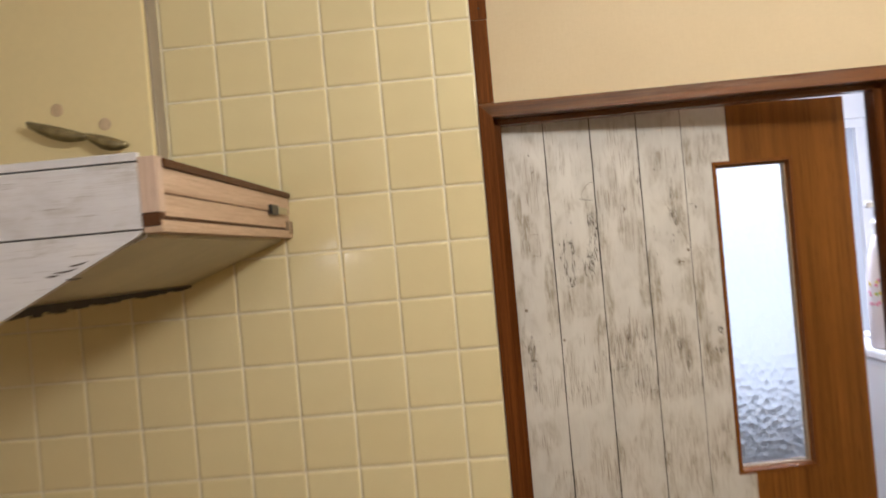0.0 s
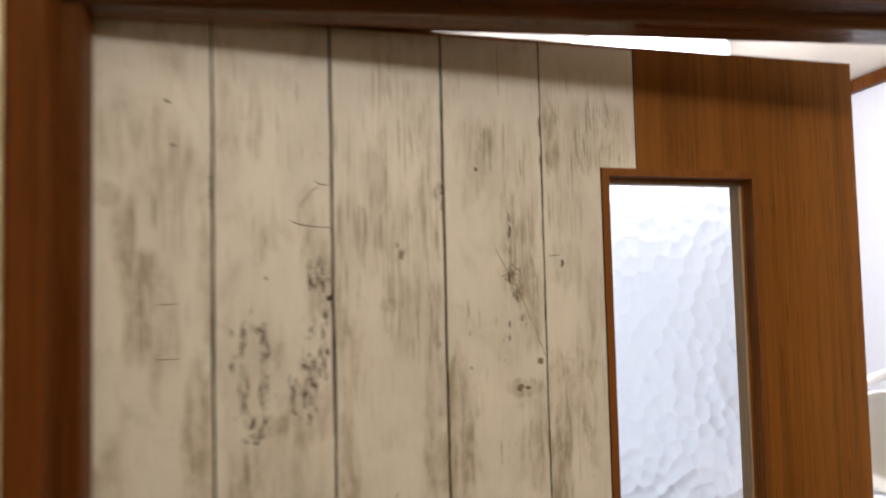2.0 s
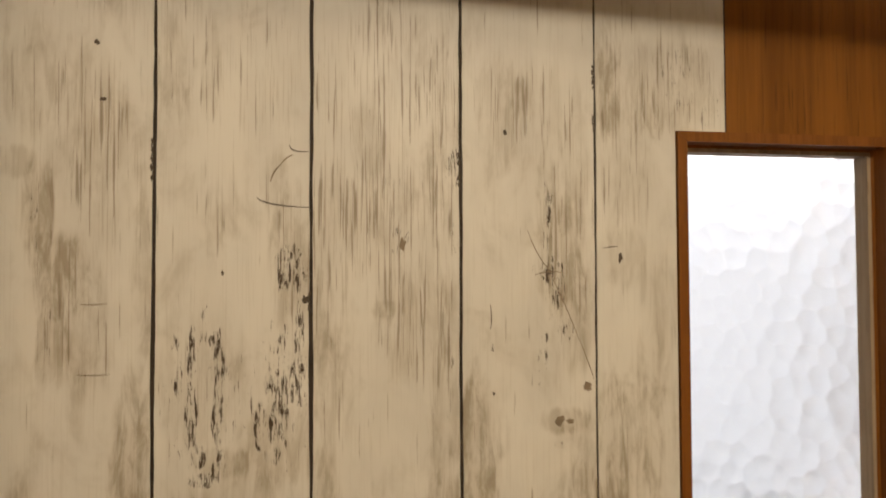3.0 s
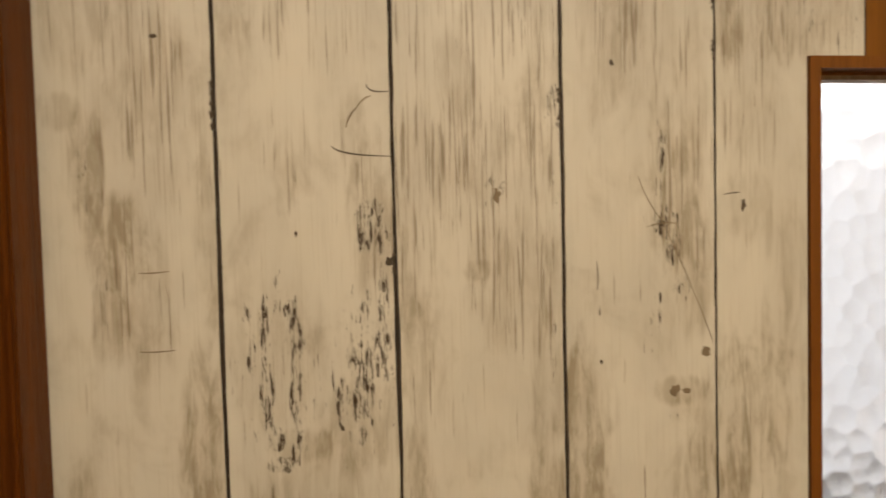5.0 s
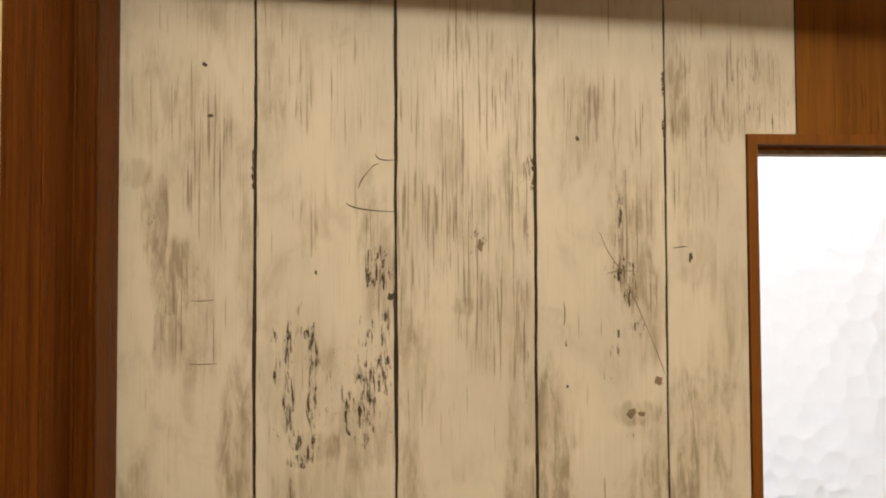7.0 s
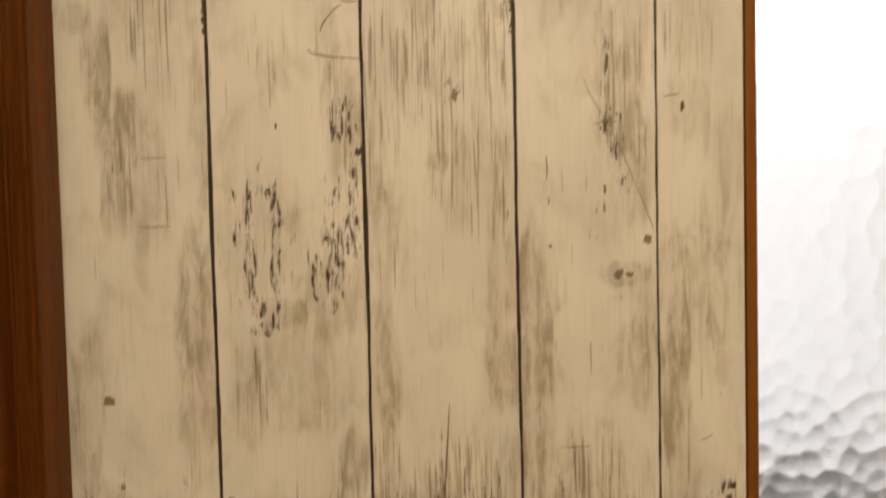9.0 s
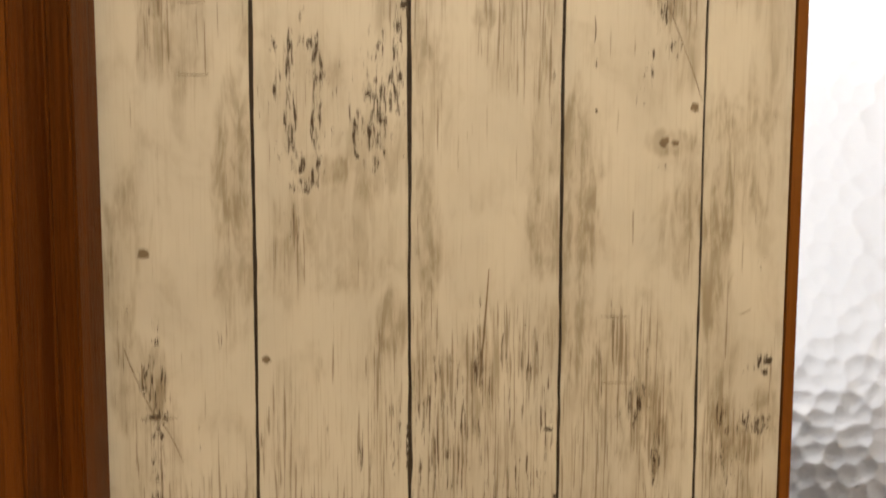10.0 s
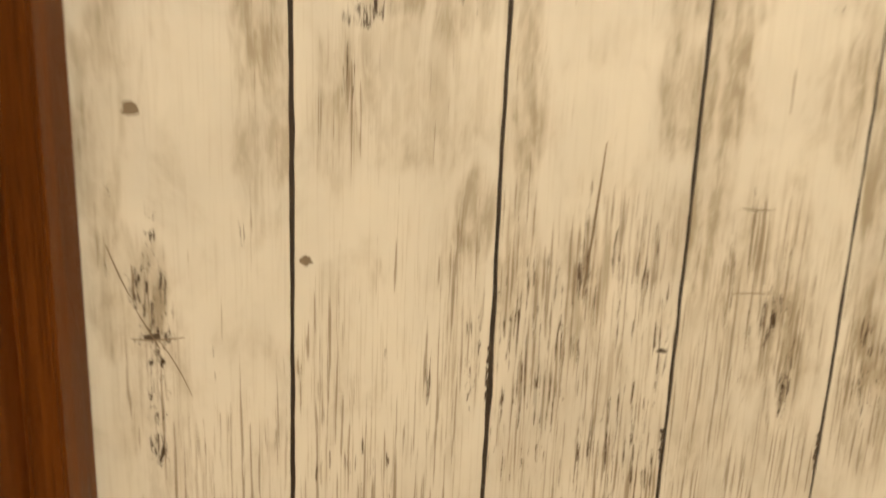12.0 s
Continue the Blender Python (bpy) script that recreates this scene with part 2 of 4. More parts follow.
# the same for sharp wear: short dark dashes, black flakes
WEAR_A = [(27, 1617, 2.9, 20, 0.5, 0.3), (30, 1595, 3.3, 13, 0.5, 0.3), (37, 1526, 2.3, 20, 0.8, 0.1), (53, 1553, 10, 20, 0.4, 0.1), (27, 1312, 2.0, 11, 0.5, 0.9), (36, 1305, 6, 24, 0.6, 0.8), (34, 1285, 8, 3, 0.2, 0.85), (36, 1252, 4, 28, 0.9, 0.8), (19, 1314, 3.4, 16, 0.6, 0.4), (36, 1342, 2.7, 9, 0.3, 0.6), (20, 1357, 2.7, 5, 0.3, 0.5), (45, 1359, 2.0, 6, 0.3, 0.5), (76, 1335, 1.4, 7, 0.7, 0.6), (64, 1277, 2.1, 18, 0.8, 0.1), (37, 1227, 8, 7, 0.5, 0.3)]
WEAR_B = [(123, 1514, 2.0, 16, 0.4, 0.6), (123, 1468, 2.7, 21, 0.3, 0.8), (139, 1518, 2.0, 12, 0.4, 0.75), (139, 1469, 2.4, 33, 0.4, 0.6), (142, 1503, 2.7, 10, 0.3, 0.8), (128, 1449, 2.7, 6, 0.2, 1), (130, 1434, 6, 4, 0.2, 1), (115, 1497, 1.7, 15, 0.7, 0.5), (166, 1469, 2.4, 14, 0.3, 1), (173, 1496, 3.1, 11, 0.3, 0.9), (175, 1466, 2.1, 16, 0.4, 0.8), (174, 1448, 3.8, 5, 0.2, 0.95), (181, 1478, 2.1, 19, 0.5, 0.85), (185, 1570, 8, 15, 0.6, 0.62), (189, 1492, 5, 10, 0.3, 0.65)]
WEAR_B2 = [(131, 1478, 19, 52, 0.2, 0.5), (178, 1478, 15, 46, 0.2, 0.5), (186, 1540, 9, 40, 0.3, 0.4), (189, 1267, 2.9, 26, 0.6, 0.75), (194, 1293, 2.2, 15, 0.6, 0.5), (123, 1402, 3.5, 18, 0.8, 0.15), (110, 1374, 2.8, 11, 0.5, 0.35), (160, 1293, 1.8, 26, 0.9, 0), (167, 1263, 1.8, 23, 0.9, 0.1), (144, 1264, 1.8, 26, 0.8, 0), (112, 1523, 3.4, 5, 0.2, 0.5), (131, 1543, 2.7, 5, 0.2, 0.55), (191, 1523, 2.1, 21, 0.5, 0.45), (131, 1524, 3.4, 5, 0.2, 0.5), (132, 1208, 18, 19, 0.7, 0)]
WEAR_C = [(258, 1587, 6, 8, 0.4, 0.7), (252, 1598, 3.6, 6, 0.4, 0.5), (238, 1671, 1.8, 7, 0.8, 0.3), (295, 1638, 4.0, 12, 0.4, 0.9), (295, 1589, 2.5, 11, 0.5, 0.75), (292, 1493, 2.2, 36, 0.8, 0.4), (244, 1626, 11, 7, 0.65, 0.15), (248, 1340, 2.6, 22, 1, 0.35), (246, 1307, 3.7, 30, 0.9, 0.3), (263, 1325, 2.2, 15, 1, 0.1), (278, 1325, 8, 19, 0.9, 0.15), (292, 1275, 3.1, 23, 0.8, 0.35), (251, 1250, 46, 62, 0.6, 0.05), (217, 1273, 15, 53, 0.65, 0), (274, 1210, 23, 32, 0.6, 0.1)]
WEAR_D = [(361, 1617, 3.0, 13, 0.6, 0.6), (362, 1595, 3.0, 21, 0.7, 0.5), (361, 1569, 7, 8, 0.4, 0.95), (371, 1545, 3.0, 22, 0.5, 0.85), (364, 1552, 3.3, 14, 0.5, 0.85), (358, 1513, 3.0, 12, 0.4, 0.75), (352, 1493, 3.0, 9, 0.4, 0.65), (377, 1529, 3.0, 12, 0.5, 0.7), (321, 1517, 1.5, 5, 0.5, 0.9), (368, 1446, 3.0, 4, 0.3, 0.75), (335, 1328, 2.7, 27, 0.8, 0.35), (355, 1305, 7, 35, 0.7, 0.55), (352, 1282, 9, 17, 0.6, 0.35), (369, 1246, 3.2, 20, 0.5, 0.95), (343, 1247, 3.9, 11, 0.6, 0.5), (328, 1294, 1.9, 31, 0.9, 0.1)]
WEAR_E = [(460, 1704, 9, 22, 0.8, 0.5), (485, 1683, 7, 15, 0.7, 0.5), (413, 1700, 5, 22, 0.6, 0.4), (444, 1311, 5, 9, 0.2, 0.95), (432, 1307, 2.0, 5, 0.2, 0.75), (429, 1272, 11, 11, 0.6, 0.85), (421, 1237, 8, 16, 0.5, 0.65), (446, 1256, 2.4, 16, 0.7, 0.35), (415, 1268, 4, 24, 0.9, 0.2), (448, 1268, 8, 8, 0.5, 0.6), (441, 1381, 3.2, 5, 0.5, 0.4)]
BOARDS = [whitewash("whitewashed_board", soft, wear) for soft, wear in ((SOFT_A, WEAR_A), (SOFT_B, WEAR_B + WEAR_B2), (SOFT_C, WEAR_C), (SOFT_D, WEAR_D), (SOFT_E, WEAR_E))]
BOARD_X = whitewash("whitewashed_fascia", axis="x", tone=(0.63, 0.61, 0.61), vary=2.0)


def plain(name, col, rough=0.5, var=0.08, scale=6.0, bump=0.0, **kw):
    m = Mat(name, rough, **kw)
    n = m.noise(m.coords((scale,) * 3, vary=2.0), 1, 4, 0.6)
    fine = m.noise(m.coords((scale * 30,) * 3), 1, 3, 0.6)
    f = m.math("ADD", m.math("MULTIPLY", n, 0.7), m.math("MULTIPLY", fine, 0.3))
    m.color(m.mix(m.step(f, 0.3, 0.7), tuple(v * (1 - var) for v in col), tuple(min(1, v * (1 + var)) for v in col)))
    if bump:
        m.bump(fine, bump, 0.0008)
    return m.m


def tile_material():
    m = Mat("yellow_glaze", 0.09)
    info = m.add("ShaderNodeObjectInfo")
    n = m.noise(m.coords((5, 5, 5)), 1, 3)
    base = m.mix(info.outputs["Random"], (0.76, 0.66, 0.375), (0.80, 0.71, 0.42))
    m.color(m.mix(m.step(n, 0.3, 0.7, 0.0, 0.5), base, (0.735, 0.638, 0.36)))
    wave = m.noise(m.coords((28, 28, 28), vary=5.0), 1, 2)
    m.bump(wave, 0.12, 0.0012)
    m.roughness(m.step(m.noise(m.coords((14, 14, 14)), 1, 3), 0.3, 0.75, 0.09, 0.24))
    m.b.inputs["Specular IOR Level"].default_value = 0.34
    return m.m


TILE = tile_material()
GROUT = plain("grout", (0.79, 0.73, 0.56), 0.8, 0.12, 25, 0.4)
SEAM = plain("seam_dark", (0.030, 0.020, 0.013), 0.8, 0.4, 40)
MARK = plain("mark_dark", (0.070, 0.050, 0.034), 0.7, 0.3, 60)
MARK_BROWN = plain("mark_brown", (0.20, 0.150, 0.10), 0.7, 0.3, 60)


def paper_material():
    """Cream wallpaper with a fine woven relief."""
    m = Mat("cream_wallpaper", 0.8)
    v = m.noise(m.coords((900, 900, 60)), 1, 2)
    h = m.noise(m.coords((60, 60, 700)), 1, 2)
    n = m.noise(m.coords((2.2, 2.2, 2.2)), 1, 3)
    w = m.math("MULTIPLY", m.math("ADD", v, h), 0.5)
    base = m.mix(m.step(n, 0.3, 0.7), (0.60, 0.49, 0.305), (0.64, 0.53, 0.34))
    m.color(m.mix(m.step(w, 0.4, 0.62, 0.0, 0.35), base, (0.55, 0.445, 0.275)))
    m.bump(w, 0.3, 0.0006)
    return m.m


PAPER = paper_material()
WHITE_WALL = plain("white_wall", (0.78, 0.78, 0.79), 0.75, 0.03, 3, 0.15)
CEILING = plain("ceiling_board", (0.76, 0.73, 0.66), 0.8, 0.04, 3, 0.1)
WASH_CEILING = plain("cream_ceiling", (0.74, 0.65, 0.52), 0.8, 0.04, 3, 0.1)
FLOOR_WOOD = wood("floor_wood", (0.13, 0.07, 0.035), (0.2, 0.11, 0.055), (0.27, 0.16, 0.085), 0.4, "y")
CABINET = plain("cream_enamel", (0.83, 0.71, 0.40), 0.22, 0.03, 2)
CABINET_EDGE = plain("grey_edging", (0.36, 0.31, 0.24), 0.4, 0.1, 8)
BRONZE = plain("aged_bronze", (0.34, 0.29, 0.16), 0.30, 0.35, 40, 0.2, Metallic=0.6)
OLIVE = plain("olive_enamel", (0.40, 0.345, 0.215), 0.35, 0.15, 7, 0.1)
BLACK = plain("black_plastic", (0.02, 0.02, 0.02), 0.35)
STEEL = plain("steel", (0.6, 0.6, 0.58), 0.25, 0.1, 20, Metallic=1.0)
WHITE_PLASTIC = plain("white_plastic", (0.80, 0.80, 0.81), 0.3, 0.02)
GREY_PLASTIC = plain("grey_plastic", (0.66, 0.635, 0.57), 0.4, 0.05)
PINK_WHITE = plain("pale_pink_plastic", (0.86, 0.81, 0.84), 0.35, 0.04)
PINK = plain("pink_print", (0.80, 0.28, 0.45), 0.5)
YELLOW = plain("yellow_print", (0.78, 0.62, 0.10), 0.5)
GREEN = plain("green_print", (0.25, 0.55, 0.15), 0.5)
CLOTH = plain("white_cloth", (0.74, 0.73, 0.72), 0.9, 0.06, 30, 0.5)
STRIPE = plain("dark_cloth", (0.06, 0.055, 0.06), 0.9, 0.2, 30, 0.4)


def glass_material():
    """Pebbled pattern glass: rough panes with cells of about 15 mm."""
    m = Mat("pebbled_glass", 0.28, Transmission_Weight=1.0, IOR=1.45)
    m.color((0.93, 0.96, 0.97))
    n = m.noise(m.coords((260, 260, 260)), 1, 2)
    m.bump(n, 0.10, 0.0008)
    return m.m


GLASS = glass_material()
SKY_GLOW = bpy.data.materials.new("bright_overcast")
SKY_GLOW.use_nodes = True
SKY_GLOW.node_tree.nodes["Principled BSDF"].inputs["Emission Color"].default_value = (0.86, 0.93, 1.0, 1)
SKY_GLOW.node_tree.nodes["Principled BSDF"].inputs["Emission Strength"].default_value = 0.22
LAMP_GLOW = bpy.data.materials.new("lamp_diffuser")
LAMP_GLOW.use_nodes = True
LAMP_GLOW.node_tree.nodes["Principled BSDF"].inputs["Base Color"].default_value = (0.9, 0.9, 0.9, 1)
LAMP_GLOW.node_tree.nodes["Principled BSDF"].inputs["Emission Color"].default_value = (0.93, 0.96, 1.0, 1)
LAMP_GLOW.node_tree.nodes["Principled BSDF"].inputs["Emission Strength"].default_value = 4.0


# ---- mesh helpers ----
def mesh(name, verts, faces, material=None):
    me = bpy.data.meshes.new(name)
    me.from_pydata([tuple(v) for v in verts], [], faces)
    me.update()
    if material:
        me.materials.append(material)
    return me


def box_bm(x0, x1, y0, y1, z0, z1, bevel=0.0, bm=None):
    own = bmesh.new()
    bmesh.ops.create_cube(own, size=1)
    for v in own.verts:
        v.co = ((x0 + x1) / 2 + v.co.x * (x1 - x0), (y0 + y1) / 2 + v.co.y * (y1 - y0), (z0 + z1) / 2 + v.co.z * (z1 - z0))
    if bevel:
        bmesh.ops.bevel(own, geom=list(own.edges), offset=bevel, segments=2, affect="EDGES", profile=0.5)
    if bm is None:
        return own
    me = bpy.data.meshes.new("tmp")
    own.to_mesh(me)
    own.free()
    bm.from_mesh(me)
    bpy.data.meshes.remove(me)
    return bm


def part(name, bm, material, parent=None, label="", smooth=False):
    me = bpy.data.meshes.new(name)
    bm.to_mesh(me)
    bm.free()
    me.materials.append(material)
    if smooth:
        for p in me.polygons:
            p.use_smooth = True
    ob = new(name, me)
    if parent:
        ob.parent = parent
    return tagged(ob, label)


def thing(name, label, category, m=None, group="", kind=""):
    ob = new(name)
    ob.empty_display_size = 0.05
    if m is not None:
        ob.matrix_world = m
    return tagged(ob, label, category, group, kind)


def structure(name, bm, material, label, category):
    return tagged(part(name, bm, material), label, category, kind="structure")


def prism_bm(profile, axis, a, b, bevel=0.0):
    """A closed 2D profile, counted round, drawn out along an axis from a to b. Profile pairs: the two other axes in order."""
    put = {"x": lambda p, t: (t, p[0], p[1]), "y": lambda p, t: (p[0], t, p[1]), "z": lambda p, t: (p[0], p[1], t)}[axis]
    bm = bmesh.new()
    lo = [bm.verts.new(put(p, a)) for p in profile]
    hi = [bm.verts.new(put(p, b)) for p in profile]
    n = len(profile)
    bm.faces.new(lo)
    bm.faces.new(list(reversed(hi)))
    for k in range(n):
        bm.faces.new((lo[k], hi[k], hi[(k + 1) % n], lo[(k + 1) % n]))
    bmesh.ops.recalc_face_normals(bm, faces=bm.faces)
    if bevel:
        bmesh.ops.bevel(bm, geom=list(bm.edges), offset=bevel, segments=2, affect="EDGES", profile=0.5)
    return bm


def lathe_bm(profile, steps=32, bm=None, origin=(0, 0, 0)):
    bm = bm or bmesh.new()
    rings = []
    for r, z in profile:
        rings.append([bm.verts.new((origin[0] + r * math.cos(2 * math.pi * k / steps), origin[1] + r * math.sin(2 * math.pi * k / steps), origin[2] + z)) for k in range(steps)])
    for a, b in zip(rings, rings[1:]):
        for k in range(steps):
            bm.faces.new((a[k], a[(k + 1) % steps], b[(k + 1) % steps], b[k]))
    bm.faces.new(list(reversed(rings[0])))
    bm.faces.new(rings[-1])
    bmesh.ops.recalc_face_normals(bm, faces=bm.faces)
    return bm


def tube_bm(points, r, steps=10):
    """A round tube along points."""
    bm = bmesh.new()
    pts = [Vector(p) for p in points]
    rings = []
    for k, p in enumerate(pts):
        way = (pts[min(k + 1, len(pts) - 1)] - pts[max(k - 1, 0)]).normalized()
        side = way.orthogonal().normalized()
        if rings and side.dot(last) < 0:
            side = -side
        side = (side if not rings else (last - way * last.dot(way)).normalized())
        last = side
        up = way.cross(side)
        rings.append([bm.verts.new(p + r * (math.cos(2 * math.pi * j / steps) * side + math.sin(2 * math.pi * j / steps) * up)) for j in range(steps)])
    for a, b in zip(rings, rings[1:]):
        for j in range(steps):
            bm.faces.new((a[j], a[(j + 1) % steps], b[(j + 1) % steps], b[j]))
    bm.faces.new(rings[0])
    bm.faces.new(rings[-1])
    bmesh.ops.recalc_face_normals(bm, faces=bm.faces)
    return bm


# ---- the setting: kitchen and washroom ----
WALL_Y, BACK_Y = 1.6022, 1.704
X_L, X_R, Z_TOP = 0.040, 0.815, 1.788      # the doorway
KX0, KX1, KY0, KZ = -1.9, 1.75, -1.7, 2.42  # the kitchen
WX0, WX1, WY1, WZ = -0.35, 1.75, 3.60, 2.13  # the washroom

tile_wall = structure("wall_north", box_bm(KX0, 0.012, WALL_Y, BACK_Y, 0, KZ), GROUT, "grouted kitchen wall under square yellow tiles", "tiled wall")
structure("wall_north_lintel", box_bm(0.012, 0.842, WALL_Y + 0.0005, BACK_Y, 1.8165, KZ), PAPER, "cream papered wall over the doorway", "wall")
structure("wall_north_right", box_bm(0.842, KX1, WALL_Y + 0.0005, BACK_Y, 0, KZ), PAPER, "cream papered wall beside the doorway", "wall")
structure("wall_west", box_bm(KX0 - 0.1, KX0, KY0, BACK_Y, 0, KZ), PAPER, "cream papered kitchen wall", "wall")
structure("wall_east", box_bm(KX1, KX1 + 0.1, KY0, BACK_Y, 0, KZ), PAPER, "cream papered kitchen wall", "wall")
structure("wall_south", box_bm(KX0 - 0.1, KX1 + 0.1, KY0 - 0.1, KY0, 0, KZ), PAPER, "cream papered kitchen wall", "wall")
structure("ceiling", box_bm(KX0 - 0.1, KX1 + 0.1, KY0 - 0.1, BACK_Y, KZ, KZ + 0.05), CEILING, "pale kitchen ceiling boards", "ceiling")
structure("floor", box_bm(KX0 - 0.1, KX1 + 0.1, KY0 - 0.1, WY1 + 0.1, -0.06, 0), FLOOR_WOOD, "brown wooden floor", "floor")
structure("wall_washroom_west", box_bm(WX0 - 0.1, WX0, BACK_Y, WY1, 0, WZ), WHITE_WALL, "plain white washroom wall", "wall")
structure("wall_washroom_east", box_bm(WX1 + 0.001, WX1 + 0.1, BACK_Y, WY1, 0, WZ), WHITE_WALL, "plain white washroom wall", "wall")
structure("washroom_ceiling", box_bm(WX0 - 0.1, WX1 + 0.1, BACK_Y, WY1 + 0.1, WZ, WZ + 0.04), WASH_CEILING, "cream washroom ceiling", "ceiling")
# the washroom's far wall with its window opening
W0, W1, WS, WH = 0.25, 1.71, 0.73, 1.95
for nm, x0, x1, z0, z1 in (("left", WX0 - 0.1, W0, 0, WZ), ("right", W1, WX1 + 0.1, 0, WZ), ("sill", W0, W1, 0, WS), ("head", W0, W1, WH, WZ)):
    structure("wall_washroom_north_" + nm, box_bm(x0, x1, WY1, WY1 + 0.1, z0, z1), WHITE_WALL, "white washroom wall round the window", "wall")
win = thing("window_1", "white framed washroom window letting in daylight", "window", kind="structure")
for x0, x1, z0, z1 in ((W0, W1, WS, WS + 0.04), (W0, W1, WH - 0.04, WH), (W0, W0 + 0.04, WS + 0.04, WH - 0.04), (W1 - 0.04, W1, WS + 0.04, WH - 0.04)):
    part("window_frame", box_bm(x0, x1, WY1 + 0.02, WY1 + 0.06, z0, z1, 0.003), WHITE_PLASTIC, win)
structure("backdrop", box_bm(-1.2, 3.6, 4.3, 4.34, 0.0, 3.2), SKY_GLOW, "bright overcast sky outside the window", "sky")
structure("trim_east", box_bm(WX1 - 0.022, WX1, BACK_Y + 0.002, WY1 - 0.002, WZ - 0.036, WZ - 0.002, 0.003), CASING, "brown wooden cornice strip under the ceiling", "trim")
structure("trim_north", box_bm(WX0 + 0.002, WX1 - 0.024, WY1 - 0.022, WY1 - 0.002, WZ - 0.036, WZ - 0.002, 0.003), CASING_X, "brown wooden cornice strip under the ceiling", "trim")

# grey sheets added out of view, so the door glass dims towards its foot
GLASS_DIMMER = plain("grey_glass_dimmer", (0.20, 0.205, 0.215), 0.6, 0.12, 9, 0.2)
structure("baseboard_north", box_bm(WX0 + 0.002, WX1 - 0.012, WY1 - 0.012, WY1 - 0.001, 0.001, 0.725), GLASS_DIMMER, "unseen grey sheet added low on the washroom wall to dim the glass", "wall panel")
structure("baseboard_east", box_bm(WX1 - 0.011, WX1, BACK_Y + 0.002, WY1 - 0.002, 0.001, 0.725), GLASS_DIMMER, "unseen grey sheet added low on the washroom wall to dim the glass", "wall panel")

# ---- the doorway's frame ----
FRONT = 1.597


def door_frame():
    f = thing("door_frame", "brown varnished wooden door frame with mitred corners", "door frame", kind="structure")
    e = 0.0015
    for nm, xo, xi, s in (("jamb", 0.012, X_L, 1), ("jamb", 0.8422, X_R, -1)):
        bm = bmesh.new()
        pts = [(xo, FRONT), (xi, FRONT), (xi, 1.634), (xi + s * 0.0150, 1.634), (xi + s * 0.0150, 1.667), (xi, 1.667), (xi, BACK_Y + 0.006), (xo, BACK_Y + 0.006)]
        lo = [bm.verts.new((x, y, 0.0)) for x, y in pts]
        hi = []
        for x, y in pts:
            k = (x - xi) / (xo - xi)
            hi.append(bm.verts.new((x, y, Z_TOP + 0.0285 * max(k, -0.4))))
        n = len(pts)
        bm.faces.new(lo), bm.faces.new(hi)
        for k in range(n):
            bm.faces.new((lo[k], lo[(k + 1) % n], hi[(k + 1) % n], hi[k]))
        bmesh.ops.recalc_face_normals(bm, faces=bm.faces)
        bmesh.ops.bevel(bm, geom=[ed for ed in bm.edges if abs(ed.verts[0].co.z - ed.verts[1].co.z) > 1], offset=e, segments=2, affect="EDGES")
        part(nm, bm, CASING, f)
    # the head: the same profile laid along x, mitred at both ends
    bm = bmesh.new()
    pts = [(Z_TOP + 0.0285, FRONT), (Z_TOP, FRONT), (Z_TOP, 1.634), (Z_TOP - 0.0115, 1.634), (Z_TOP - 0.0115, 1.667), (Z_TOP, 1.667), (Z_TOP, BACK_Y + 0.006), (Z_TOP + 0.0285, BACK_Y + 0.006)]
    ends = []
    for xi, xo in ((X_L, 0.0125), (X_R, 0.8417)):
        ends.append([bm.verts.new((xi + (xo - xi) * max(0, (z - Z_TOP)) / 0.0285 + (0.0003 if xo < xi else -0.0003), y, z)) for z, y in pts])
    n = len(pts)
    bm.faces.new(ends[0]), bm.faces.new(ends[1])
    for k in range(n):
        bm.faces.new((ends[0][k], ends[0][(k + 1) % n], ends[1][(k + 1) % n], ends[1][k]))
    bmesh.ops.recalc_face_normals(bm, faces=bm.faces)
    bmesh.ops.bevel(bm, geom=[ed for ed in bm.edges if abs(ed.verts[0].co.x - ed.verts[1].co.x) > 0.5], offset=e, segments=2, affect="EDGES")
    part("head", bm, CASING_X, f)
    return f


door_frame()
post = thing("corner_post", "brown wooden post strip rising above the door frame", "trim", kind="structure")
part("post", box_bm(0.0115, 0.0445, FRONT + 0.004, WALL_Y + 0.03, 1.8175, 1.985, 0.001), CASING, post)
part("post", box_bm(0.0115, 0.0455, FRONT + 0.003, WALL_Y + 0.03, 1.9856, KZ, 0.001), CASING, post)
part("nail", lathe_bm([(0.0024, 0), (0.0024, 0.0008), (0.001, 0.0016)], 10), SEAM, post, "dark nail head").matrix_local = pose(0.030, FRONT + 0.0034, 2.008, 90, 0, 0)

# ---- the door ----
A = 7.77
HX, HY = 0.045, 1.6754
door = thing("door", "brown veneered door standing ajar, faced with whitewashed board sheet", "door", pose(HX, HY, 0, 0, 0, A))
DW, DH, DT = 0.765, 1.790, 0.035
G0, G1, GZ0, GZ1 = 0.459, 0.637, 0.9985, 1.6685   # outer edges of the glass bead


